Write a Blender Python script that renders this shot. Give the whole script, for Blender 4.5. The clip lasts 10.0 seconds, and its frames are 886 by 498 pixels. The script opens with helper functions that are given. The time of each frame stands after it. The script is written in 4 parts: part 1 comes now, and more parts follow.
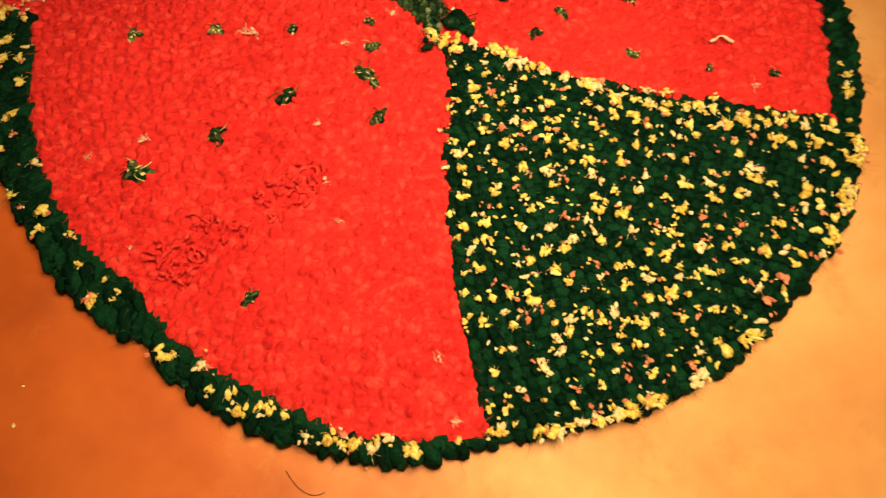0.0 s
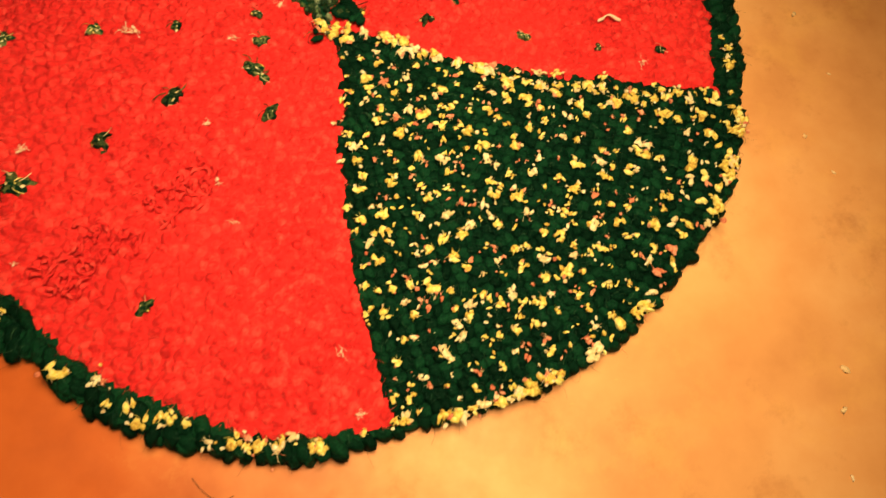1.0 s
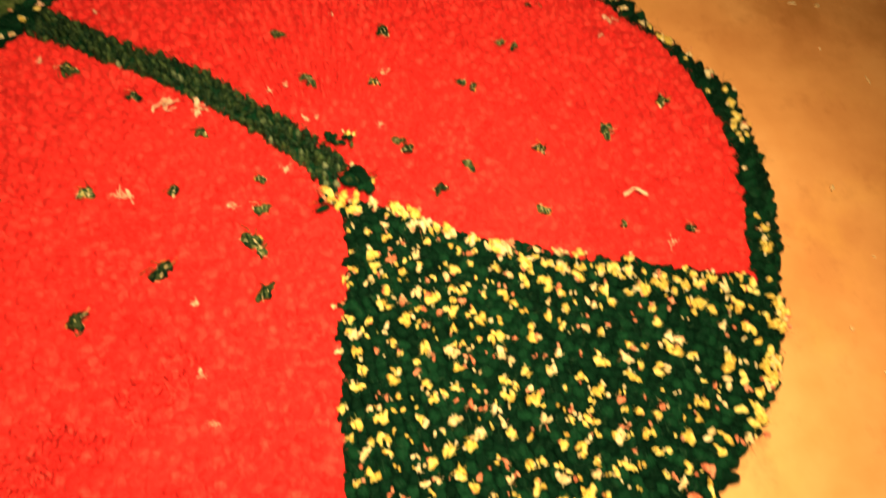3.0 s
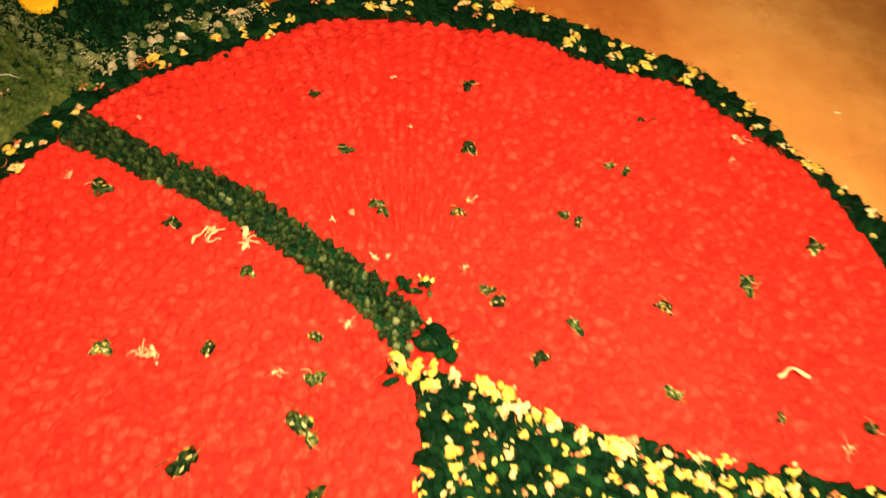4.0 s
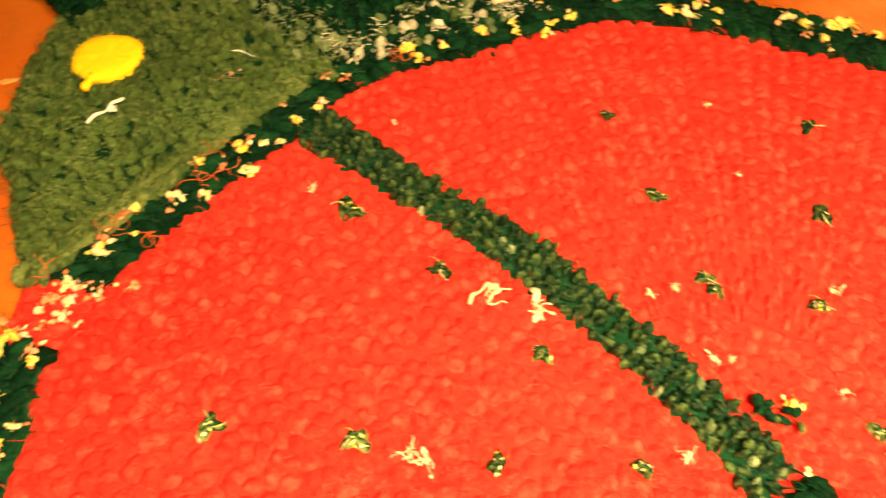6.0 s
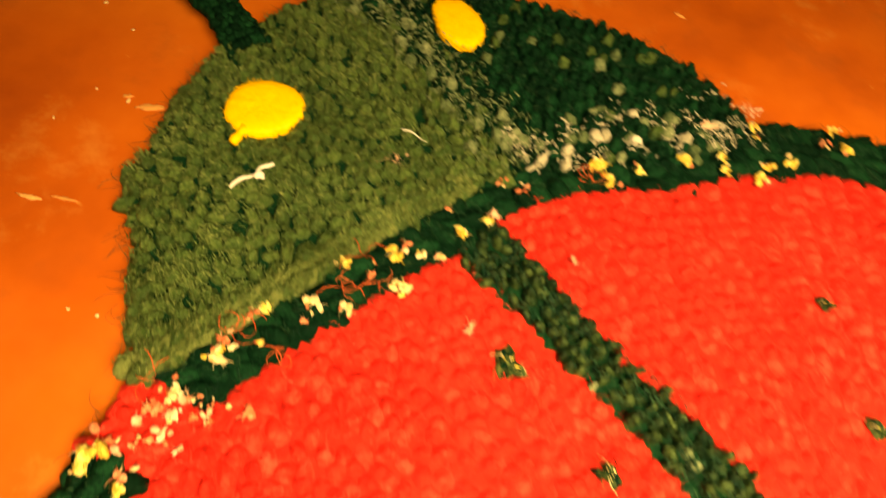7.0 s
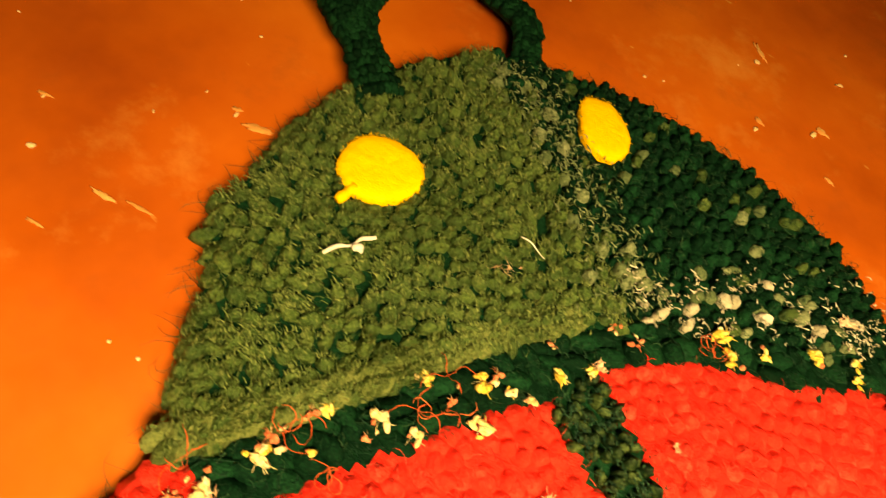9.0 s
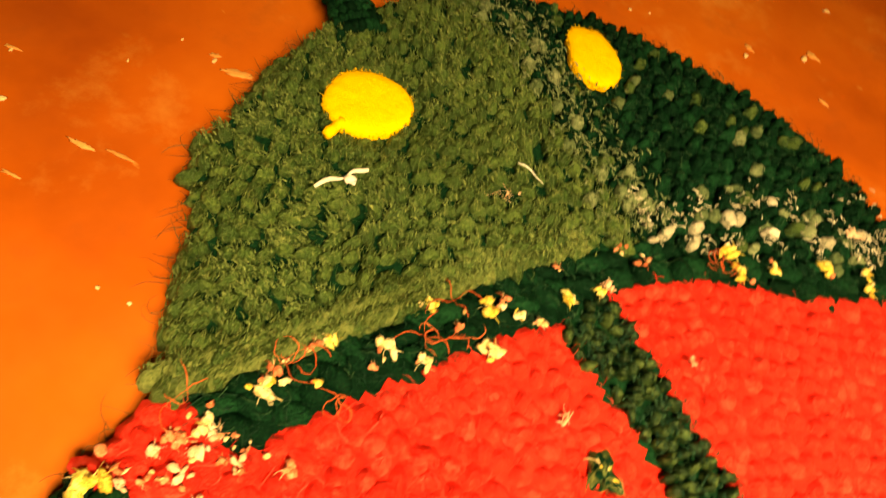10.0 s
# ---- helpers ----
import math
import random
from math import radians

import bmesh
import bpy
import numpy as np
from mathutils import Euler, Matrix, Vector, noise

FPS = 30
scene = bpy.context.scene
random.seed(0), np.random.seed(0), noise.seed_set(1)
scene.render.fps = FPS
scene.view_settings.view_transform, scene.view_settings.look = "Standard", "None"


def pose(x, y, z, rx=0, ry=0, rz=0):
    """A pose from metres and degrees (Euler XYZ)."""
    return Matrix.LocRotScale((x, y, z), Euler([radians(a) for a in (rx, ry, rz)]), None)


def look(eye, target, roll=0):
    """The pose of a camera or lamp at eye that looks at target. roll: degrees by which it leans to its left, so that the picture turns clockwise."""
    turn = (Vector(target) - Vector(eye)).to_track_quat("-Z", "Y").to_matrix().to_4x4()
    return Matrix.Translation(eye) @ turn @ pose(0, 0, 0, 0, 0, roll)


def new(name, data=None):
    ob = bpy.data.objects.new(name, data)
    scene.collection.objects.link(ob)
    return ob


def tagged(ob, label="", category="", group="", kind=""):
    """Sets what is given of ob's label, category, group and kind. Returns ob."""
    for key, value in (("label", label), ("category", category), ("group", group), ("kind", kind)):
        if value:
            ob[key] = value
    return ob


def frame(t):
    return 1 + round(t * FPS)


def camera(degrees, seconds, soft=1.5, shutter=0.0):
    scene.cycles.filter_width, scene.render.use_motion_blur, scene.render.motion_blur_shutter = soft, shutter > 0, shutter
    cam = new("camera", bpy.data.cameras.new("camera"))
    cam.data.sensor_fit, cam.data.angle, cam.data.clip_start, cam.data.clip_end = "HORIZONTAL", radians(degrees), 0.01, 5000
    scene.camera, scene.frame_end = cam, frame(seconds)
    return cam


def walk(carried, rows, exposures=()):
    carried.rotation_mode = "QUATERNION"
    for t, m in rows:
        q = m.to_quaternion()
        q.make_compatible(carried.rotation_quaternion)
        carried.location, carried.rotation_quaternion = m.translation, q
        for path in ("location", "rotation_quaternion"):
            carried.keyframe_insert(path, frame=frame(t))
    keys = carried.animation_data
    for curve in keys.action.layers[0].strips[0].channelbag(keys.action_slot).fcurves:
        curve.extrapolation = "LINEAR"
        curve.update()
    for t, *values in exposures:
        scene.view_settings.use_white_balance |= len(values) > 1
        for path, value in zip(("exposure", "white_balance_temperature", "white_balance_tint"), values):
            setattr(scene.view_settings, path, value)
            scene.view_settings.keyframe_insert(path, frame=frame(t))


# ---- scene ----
cam = camera(68.66, 10.0, soft=1.2, shutter=0.5)
PATH = [
    (0, (-0.0619, -0.3232, 0.3808), (-0.0198, -0.1603, 0.0000), 6.06),
    (0.5, (-0.0506, -0.3331, 0.3912), (0.0080, -0.1708, 0.0000), 9.12),
    (1, (-0.0307, -0.3230, 0.3889), (0.0423, -0.1779, 0.0000), 13.46),
    (1.5, (-0.0193, -0.2935, 0.3844), (0.0592, -0.1230, 0.0000), 12.08),
    (2, (0.0021, -0.2692, 0.3681), (0.0782, -0.1149, 0.0000), 14.11),
    (2.2, (0.0053, -0.2666, 0.3671), (0.0834, -0.1336, 0.0000), 17.59),
    (3.3, (-0.0164, -0.2184, 0.3855), (0.0626, 0.0072, 0.0000), 9.35),
    (3.5, (-0.0177, -0.1978, 0.3736), (0.0638, 0.0298, 0.0000), 9.92),
    (4, (-0.0173, -0.1366, 0.3323), (0.0318, 0.0791, 0.0000), 6.28),
    (4.5, (0.0100, -0.0915, 0.2970), (0.0553, 0.1115, 0.0000), 4.46),
    (5, (-0.0164, -0.0704, 0.2779), (0.0170, 0.1271, 0.0000), 4.76),
    (5.5, (-0.0793, -0.0481, 0.2640), (-0.0638, 0.1266, 0.0000), 5.52),
    (6, (-0.1306, -0.0459, 0.2611), (-0.1264, 0.1237, 0.0000), 4.60),
    (6.2, (-0.1478, -0.0374, 0.2657), (-0.1453, 0.1292, 0.0000), 6.76),
    (7.3, (-0.2202, 0.0571, 0.2438), (-0.2451, 0.2203, -0.0000), 13.08),
    (7.5, (-0.2410, 0.0709, 0.2512), (-0.2732, 0.2457, 0.0000), 14.27),
    (8, (-0.2614, 0.0642, 0.2345), (-0.3038, 0.2340, 0.0000), 17.62),
    (8.5, (-0.2641, 0.0610, 0.2331), (-0.2989, 0.2235, 0.0000), 22.20),
    (9, (-0.2477, 0.0604, 0.2314), (-0.2724, 0.2177, 0.0000), 25.84),
    (9.5, (-0.2400, 0.0599, 0.2239), (-0.2614, 0.2157, -0.0000), 27.19),
    (10, (-0.2374, 0.0463, 0.2107), (-0.2559, 0.1897, 0.0000), 23.15),
]
# seconds, stops, kelvin, tint: the film turns warmer and brighter towards the head
EXPOSURES = [(0, -0.98, 5500, 10), (2.2, -0.92, 5500, 10), (3.5, -0.34, 5800, 10), (4, 0.0, 6000, 9), (4.5, 0.56, 6200, 8), (6, 0.76, 6400, 8), (7.4, 0.56, 7000, 6), (8.5, 0.72, 7000, 6), (10, 0.74, 7000, 6)]
LAMP_WATTS, LAMP_SIZE, LAMP_SPREAD, LAMP_COLOUR = 9.6, 0.34, 116, (1.0, 0.74, 0.36)
LAMP_AT, LAMP_TO = (0.05, -0.19, 0.56), (0.02, -0.09, 0.0)
# varnish from dark to light, worn-through wood, flakes; then the pale stretch where the varnish is gone, lightened to
# offset lamp falloff
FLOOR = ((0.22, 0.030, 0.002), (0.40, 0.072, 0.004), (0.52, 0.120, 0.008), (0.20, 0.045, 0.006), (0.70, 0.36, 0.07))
BARE_LIFTED = ((0.38, 0.132, 0.030), (0.54, 0.230, 0.062), (0.64, 0.330, 0.110))
walk(cam, [(t, look(eye_at, target, roll)) for t, eye_at, target, roll in PATH], EXPOSURES)

# ---- light ----
world = bpy.data.worlds.new("dim_room")
scene.world = world
world.use_nodes = True
world.node_tree.nodes["Background"].inputs[0].default_value = (1.0, 0.72, 0.42, 1)
world.node_tree.nodes["Background"].inputs[1].default_value = 0.05

# unseen fixed lamp, added low with a narrowed beam in place of a carried torch
lamp_data = bpy.data.lights.new("unseen_lamp", "AREA")
lamp_data.shape, lamp_data.size = "DISK", LAMP_SIZE
lamp_data.energy = LAMP_WATTS
lamp_data.spread = math.radians(LAMP_SPREAD)
lamp_data.color = LAMP_COLOUR
lamp = new("unseen_lamp", lamp_data)
lamp.matrix_world = look(LAMP_AT, LAMP_TO)


# ---- materials ----
def material(name):
    m = bpy.data.materials.new(name)
    m.use_nodes = True
    return m, m.node_tree.nodes, m.node_tree.links, m.node_tree.nodes["Principled BSDF"]


def ramp(nodes, stops):
    r = nodes.new("ShaderNodeValToRGB")
    while len(r.color_ramp.elements) < len(stops):
        r.color_ramp.elements.new(0.5)
    for e, (at, colour) in zip(r.color_ramp.elements, stops):
        e.position, e.color = at, (*colour, 1)
    return r


def noise_node(nodes, links, coords, scale, detail=4, rough=0.6):
    n = nodes.new("ShaderNodeTexNoise")
    n.inputs["Scale"].default_value = scale
    n.inputs["Detail"].default_value = detail
    n.inputs["Roughness"].default_value = rough
    links.new(coords, n.inputs["Vector"])
    return n


def yarn(name, dark, mid, light, patch=None, fibre=0.6, sheen=0.25, contrast=1.0, glow=None, grain=750, vary=0.6, gloss=0.12, shine=0.62, tint=None):
    """Woollen yarn: every stitch a little different, large worn areas, fine fibres in relief."""
    m, nodes, links, bsdf = material(name)
    geo = nodes.new("ShaderNodeNewGeometry")
    info = nodes.new("ShaderNodeObjectInfo")
    total = nodes.new("ShaderNodeMath")
    total.operation = "ADD"
    links.new(geo.outputs["Random Per Island"], total.inputs[0])
    links.new(info.outputs["Random"], total.inputs[1])
    wrap = nodes.new("ShaderNodeMath")
    wrap.operation = "FRACT"
    links.new(total.outputs[0], wrap.inputs[0])
    each = wrap.outputs[0]
    where = geo.outputs["Position"]
    fine = noise_node(nodes, links, where, grain, 4, 0.75)
    add = nodes.new("ShaderNodeMath")
    add.operation = "MULTIPLY_ADD"
    links.new(fine.outputs["Fac"], add.inputs[0])
    add.inputs[1].default_value = contrast
    half = nodes.new("ShaderNodeMath")
    half.operation = "MULTIPLY_ADD"
    links.new(each, half.inputs[0])
    half.inputs[1].default_value, half.inputs[2].default_value = vary, 0.5 - vary / 2 - contrast / 2
    links.new(half.outputs[0], add.inputs[2])
    r = ramp(nodes, [(0.0, dark), (0.5, mid), (1.0, light)])
    links.new(add.outputs[0], r.inputs[0])
    colour = r.outputs[0]
    if patch:
        big = noise_node(nodes, links, where, 11, 3)
        mask = ramp(nodes, [(0.42, (0, 0, 0)), (0.66, (1, 1, 1))])
        links.new(big.outputs["Fac"], mask.inputs[0])
        mix = nodes.new("ShaderNodeMix")
        mix.data_type = "RGBA"
        mix.blend_type = "MIX"
        scale = nodes.new("ShaderNodeMath")
        scale.operation = "MULTIPLY"
        scale.inputs[1].default_value = 0.45
        links.new(mask.outputs[0], scale.inputs[0])
        links.new(scale.outputs[0], mix.inputs["Factor"])
        links.new(colour, mix.inputs["A"])
        mix.inputs["B"].default_value = (*patch, 1)
        colour = mix.outputs["Result"]
    links.new(colour, bsdf.inputs["Base Color"])
    bsdf.inputs["Roughness"].default_value = shine
    bsdf.inputs["Specular IOR Level"].default_value = gloss
    if tint:
        bsdf.inputs["Specular Tint"].default_value = (*tint, 1)
    bsdf.inputs["Sheen Weight"].default_value = sheen
    bsdf.inputs["Sheen Roughness"].default_value = 0.5
    bsdf.inputs["Sheen Tint"].default_value = (*(glow or [min(1, c * 3 + 0.05) for c in mid]), 1)
    strands = noise_node(nodes, links, where, 1500, 2, 0.7)
    lumps = noise_node(nodes, links, where, 380, 3, 0.6)
    both = nodes.new("ShaderNodeMath")
    both.operation = "ADD"
    links.new(strands.outputs["Fac"], both.inputs[0])
    links.new(lumps.outputs["Fac"], both.inputs[1])
    bump = nodes.new("ShaderNodeBump")
    bump.inputs["Strength"].default_value = fibre
    bump.inputs["Distance"].default_value = 0.0012
    links.new(both.outputs[0], bump.inputs["Height"])
    links.new(bump.outputs[0], bsdf.inputs["Normal"])
    return m


RED = yarn("red_wool", (0.40, 0.004, 0.0015), (0.62, 0.011, 0.005), (0.73, 0.052, 0.029), patch=(0.67, 0.018, 0.009), fibre=0.95, sheen=0.0, contrast=2.6, grain=210, vary=0.48, gloss=0.42, tint=(1.0, 0.62, 0.50))
GREEN_DARK = yarn("bottle_green_wool", (0.0006, 0.004, 0.0018), (0.0015, 0.011, 0.0045), (0.006, 0.036, 0.012), sheen=0.0, contrast=1.8, gloss=0.06, tint=(0.5, 1.0, 0.5))
GREEN_HEAD = yarn("olive_green_wool", (0.0015, 0.009, 0.0015), (0.012, 0.037, 0.006), (0.088, 0.124, 0.024), patch=(0.042, 0.068, 0.014), fibre=1.0, sheen=0.0, contrast=3.0, gloss=0.9, shine=0.46, tint=(0.8, 1.0, 0.35))
OLIVE_FIBRE = yarn("loose_olive_fibre", (0.003, 0.014, 0.002), (0.032, 0.058, 0.011), (0.200, 0.220, 0.062), sheen=0.0, contrast=1.4, gloss=0.8, shine=0.46, tint=(0.9, 1.0, 0.35))
OLIVE_BAND = yarn("pale_olive_wool", (0.020, 0.036, 0.007), (0.068, 0.088, 0.020), (0.165, 0.180, 0.050), fibre=1.0, sheen=0.0, contrast=1.8, gloss=0.6, shine=0.48, tint=(0.9, 1.0, 0.4))
RED_FIBRE = yarn("loose_red_fibre", (0.22, 0.003, 0.002), (0.56, 0.012, 0.007), (0.76, 0.085, 0.050), sheen=0.0, contrast=0.8, vary=1.0)
DARK_FIBRE = yarn("loose_dark_fibre", (0.001, 0.007, 0.004), (0.004, 0.026, 0.011), (0.040, 0.085, 0.030), sheen=0.0, contrast=0.8)
GREEN_SPINE = yarn("mottled_green_wool", (0.0006, 0.004, 0.0012), (0.0030, 0.012, 0.003), (0.055, 0.080, 0.020), sheen=0.0, contrast=3.0, grain=330, gloss=0.3, shine=0.46, tint=(0.8, 1.0, 0.5))
GREEN_PALE = yarn("faded_green_wool", (0.03, 0.05, 0.015), (0.09, 0.115, 0.045), (0.24, 0.25, 0.12), sheen=0.1, contrast=1.6)
WHITE_WORN = yarn("worn_white_wool", (0.22, 0.19, 0.11), (0.40, 0.34, 0.22), (0.64, 0.54, 0.40), sheen=0.1, contrast=1.6)
YELLOW_EYE = yarn("yellow_felt", (0.80, 0.40, 0.003), (0.86, 0.47, 0.005), (0.9, 0.55, 0.010), fibre=0.4, sheen=0.0, contrast=1.4, grain=300)
YELLOW = yarn("yellow_tuft_yarn", (0.40, 0.18, 0.016), (0.78, 0.55, 0.070), (0.87, 0.74, 0.24), fibre=1.0, sheen=0.0, contrast=2.2, grain=520, vary=0.6)
CREAM = yarn("cream_tuft_yarn", (0.50, 0.28, 0.08), (0.78, 0.58, 0.25), (0.86, 0.76, 0.48), fibre=1.0, sheen=0.0, contrast=2.0, grain=520, vary=0.4)
CORAL = yarn("coral_tuft_yarn", (0.36, 0.06, 0.02), (0.66, 0.20, 0.08), (0.80, 0.42, 0.22), fibre=1.0, sheen=0.0, contrast=2.0, grain=520, vary=0.4)
SPOT = yarn("moss_green_tuft_yarn", (0.005, 0.012, 0.003), (0.034, 0.050, 0.010), (0.150, 0.155, 0.040), contrast=2.2, grain=420, sheen=0.0)
LINT = yarn("pale_lint", (0.44, 0.18, 0.09), (0.62, 0.34, 0.19), (0.74, 0.50, 0.32), fibre=0.3)
SMEAR = yarn("dried_smear", (0.44, 0.13, 0.02), (0.54, 0.21, 0.045), (0.66, 0.34, 0.10), fibre=0.3)
THREAD = yarn("coral_thread", (0.30, 0.03, 0.008), (0.52, 0.085, 0.020), (0.66, 0.18, 0.06), sheen=0.0)
PALE_LINT = yarn("white_lint", (0.60, 0.50, 0.38), (0.74, 0.66, 0.54), (0.82, 0.76, 0.66), fibre=0.3)
CRUMB = yarn("pale_crumb", (0.50, 0.26, 0.08), (0.64, 0.40, 0.16), (0.75, 0.58, 0.34), fibre=0.3)


def floor_material():
    m, nodes, links, bsdf = material("worn_varnished_floor")
    tex = nodes.new("ShaderNodeTexCoord")
    co = tex.outputs["Object"]
    cloud = noise_node(nodes, links, co, 5.5, 6, 0.62)
    base = ramp(nodes, [(0.25, FLOOR[0]), (0.5, FLOOR[1]), (0.75, FLOOR[2])])
    links.new(cloud.outputs["Fac"], base.inputs[0])
    # the stretch that has lost its varnish, its paleness widened where lamplight falls short, with a ragged edge
    bare_lifted = ramp(nodes, [(0.25, BARE_LIFTED[0]), (0.5, BARE_LIFTED[1]), (0.75, BARE_LIFTED[2])])
    links.new(cloud.outputs["Fac"], bare_lifted.inputs[0])
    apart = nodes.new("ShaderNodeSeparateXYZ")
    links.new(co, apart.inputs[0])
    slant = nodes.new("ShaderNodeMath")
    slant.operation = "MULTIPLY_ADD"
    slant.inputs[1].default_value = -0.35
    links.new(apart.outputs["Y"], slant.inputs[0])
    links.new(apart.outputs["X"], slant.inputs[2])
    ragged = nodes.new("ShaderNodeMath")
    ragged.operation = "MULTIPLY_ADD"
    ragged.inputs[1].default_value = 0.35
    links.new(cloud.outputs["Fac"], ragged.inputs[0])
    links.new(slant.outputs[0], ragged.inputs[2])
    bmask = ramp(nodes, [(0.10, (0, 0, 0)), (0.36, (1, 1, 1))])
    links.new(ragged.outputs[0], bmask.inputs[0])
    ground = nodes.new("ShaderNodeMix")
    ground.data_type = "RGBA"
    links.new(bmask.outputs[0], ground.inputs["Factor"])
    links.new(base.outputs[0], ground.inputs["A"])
    links.new(bare_lifted.outputs[0], ground.inputs["B"])
    # blotches where the varnish has worn through
    blot = noise_node(nodes, links, co, 17, 8, 0.7)
    mask = ramp(nodes, [(0.56, (0, 0, 0)), (0.7, (1, 1, 1))])
    links.new(blot.outputs["Fac"], mask.inputs[0])
    half = nodes.new("ShaderNodeMath")
    half.operation = "MULTIPLY"
    half.inputs[1].default_value = 0.35
    links.new(mask.outputs[0], half.inputs[0])
    worn = nodes.new("ShaderNodeMix")
    worn.data_type = "RGBA"
    links.new(half.outputs[0], worn.inputs["Factor"])
    links.new(ground.outputs["Result"], worn.inputs["A"])
    worn.inputs["B"].default_value = (*FLOOR[3], 1)
    # pale flaking patches
    flake = noise_node(nodes, links, co, 8, 9, 0.72)
    fmask = ramp(nodes, [(0.55, (0, 0, 0)), (0.66, (1, 1, 1))])
    links.new(flake.outputs["Fac"], fmask.inputs[0])
    third = nodes.new("ShaderNodeMath")
    third.operation = "MULTIPLY"
    third.inputs[1].default_value = 0.22
    links.new(fmask.outputs[0], third.inputs[0])
    flaked = nodes.new("ShaderNodeMix")
    flaked.data_type = "RGBA"
    links.new(third.outputs[0], flaked.inputs["Factor"])
    links.new(worn.outputs["Result"], flaked.inputs["A"])
    flaked.inputs["B"].default_value = (*FLOOR[4], 1)
    # a brown stain with a ragged outline
    away = nodes.new("ShaderNodeVectorMath")
    away.operation = "DISTANCE"
    away.inputs[1].default_value = (0.50, 0.25, 0.0)
    links.new(co, away.inputs[0])
    frayed = nodes.new("ShaderNodeMath")
    frayed.operation = "MULTIPLY_ADD"
    frayed.inputs[1].default_value = -0.55
    links.new(flake.outputs["Fac"], frayed.inputs[0])
    links.new(away.outputs["Value"], frayed.inputs[2])
    stain = ramp(nodes, [(0.0, (0.6, 0.6, 0.6)), (1.0, (0, 0, 0))])
    offset = nodes.new("ShaderNodeMapRange")
    offset.inputs["From Min"].default_value, offset.inputs["From Max"].default_value = -0.22, -0.10
    links.new(frayed.outputs[0], offset.inputs["Value"])
    links.new(offset.outputs[0], stain.inputs[0])
    stained = nodes.new("ShaderNodeMix")
    stained.data_type = "RGBA"
    links.new(stain.outputs[0], stained.inputs["Factor"])
    links.new(flaked.outputs["Result"], stained.inputs["A"])
    stained.inputs["B"].default_value = (0.26, 0.085, 0.014, 1)
    # small pale scuffs
    stretch = nodes.new("ShaderNodeMapping")
    stretch.inputs["Rotation"].default_value = (0, 0, 0.9)
    stretch.inputs["Scale"].default_value = (1, 2.4, 1)
    links.new(co, stretch.inputs["Vector"])
    scuff = noise_node(nodes, links, stretch.outputs[0], 60, 3, 0.5)
    smask = ramp(nodes, [(0.73, (0, 0, 0)), (0.78, (1, 1, 1))])
    links.new(scuff.outputs["Fac"], smask.inputs[0])
    soft = nodes.new("ShaderNodeMath")
    soft.operation = "MULTIPLY"
    soft.inputs[1].default_value = 0.5
    links.new(smask.outputs[0], soft.inputs[0])
    last = nodes.new("ShaderNodeMix")
    last.data_type = "RGBA"
    links.new(soft.outputs[0], last.inputs["Factor"])
    links.new(stained.outputs["Result"], last.inputs["A"])
    last.inputs["B"].default_value = (*FLOOR[4], 1)
    links.new(last.outputs["Result"], bsdf.inputs["Base Color"])
    rough = ramp(nodes, [(0.3, (0.42, 0.42, 0.42)), (0.7, (0.62, 0.62, 0.62))])
    links.new(blot.outputs["Fac"], rough.inputs[0])
    links.new(rough.outputs[0], bsdf.inputs["Roughness"])
    bsdf.inputs["Specular IOR Level"].default_value = 0.5
    bsdf.inputs["Specular Tint"].default_value = (1.0, 0.80, 0.45, 1)
    bump = nodes.new("ShaderNodeBump")
    bump.inputs["Strength"].default_value = 0.25
    bump.inputs["Distance"].default_value = 0.001
    links.new(blot.outputs["Fac"], bump.inputs["Height"])
    links.new(bump.outputs[0], bsdf.inputs["Normal"])
    return m


def plaster_material(name, colour):
    m, nodes, links, bsdf = material(name)
    tex = nodes.new("ShaderNodeTexCoord")
    n = noise_node(nodes, links, tex.outputs["Object"], 6, 5)
    r = ramp(nodes, [(0.3, [c * 0.85 for c in colour]), (0.7, colour)])
    links.new(n.outputs["Fac"], r.inputs[0])
    links.new(r.outputs[0], bsdf.inputs["Base Color"])
    bsdf.inputs["Roughness"].default_value = 0.9
    return m


# ---- mesh helpers ----
def part(name, bm, mats, parent=None, label=""):
    mesh = bpy.data.meshes.new(name)
    bm.to_mesh(mesh)
    bm.free()
    return mesh_part(name, mesh, mats, parent, label)


def mesh_part(name, mesh, mats, parent=None, label=""):
    for mat in mats if isinstance(mats, (list, tuple)) else [mats]:
        mesh.materials.append(mat)
    ob = new(name, mesh)
    ob.parent = parent
    return tagged(ob, label)


def slab(name, x0, x1, y0, y1, z0, z1, mat):
    bm = bmesh.new()
    bmesh.ops.create_cube(bm, size=1, matrix=Matrix.LocRotScale(((x0 + x1) / 2, (y0 + y1) / 2, (z0 + z1) / 2), None, (x1 - x0, y1 - y0, z1 - z0)))
    return part(name, bm, mat)


class Heap:
    """Gathers vertices and faces of many small pieces for one mesh."""

    def __init__(self):
        self.verts, self.faces, self.mats, self.count = [], [], [], 0

    def add(self, verts, faces, mat=0):
        self.verts.append(np.asarray(verts, float))
        self.faces += [[i + self.count for i in f] for f in faces]
        self.mats += [mat] * len(faces)
        self.count += len(verts)

    def mesh(self, name):
        me = bpy.data.meshes.new(name)
        me.from_pydata(np.concatenate(self.verts).tolist(), [], self.faces)
        me.polygons.foreach_set("material_index", self.mats)
        me.polygons.foreach_set("use_smooth", [True] * len(self.mats))
        me.update()
        return me


rng = np.random.default_rng(7)


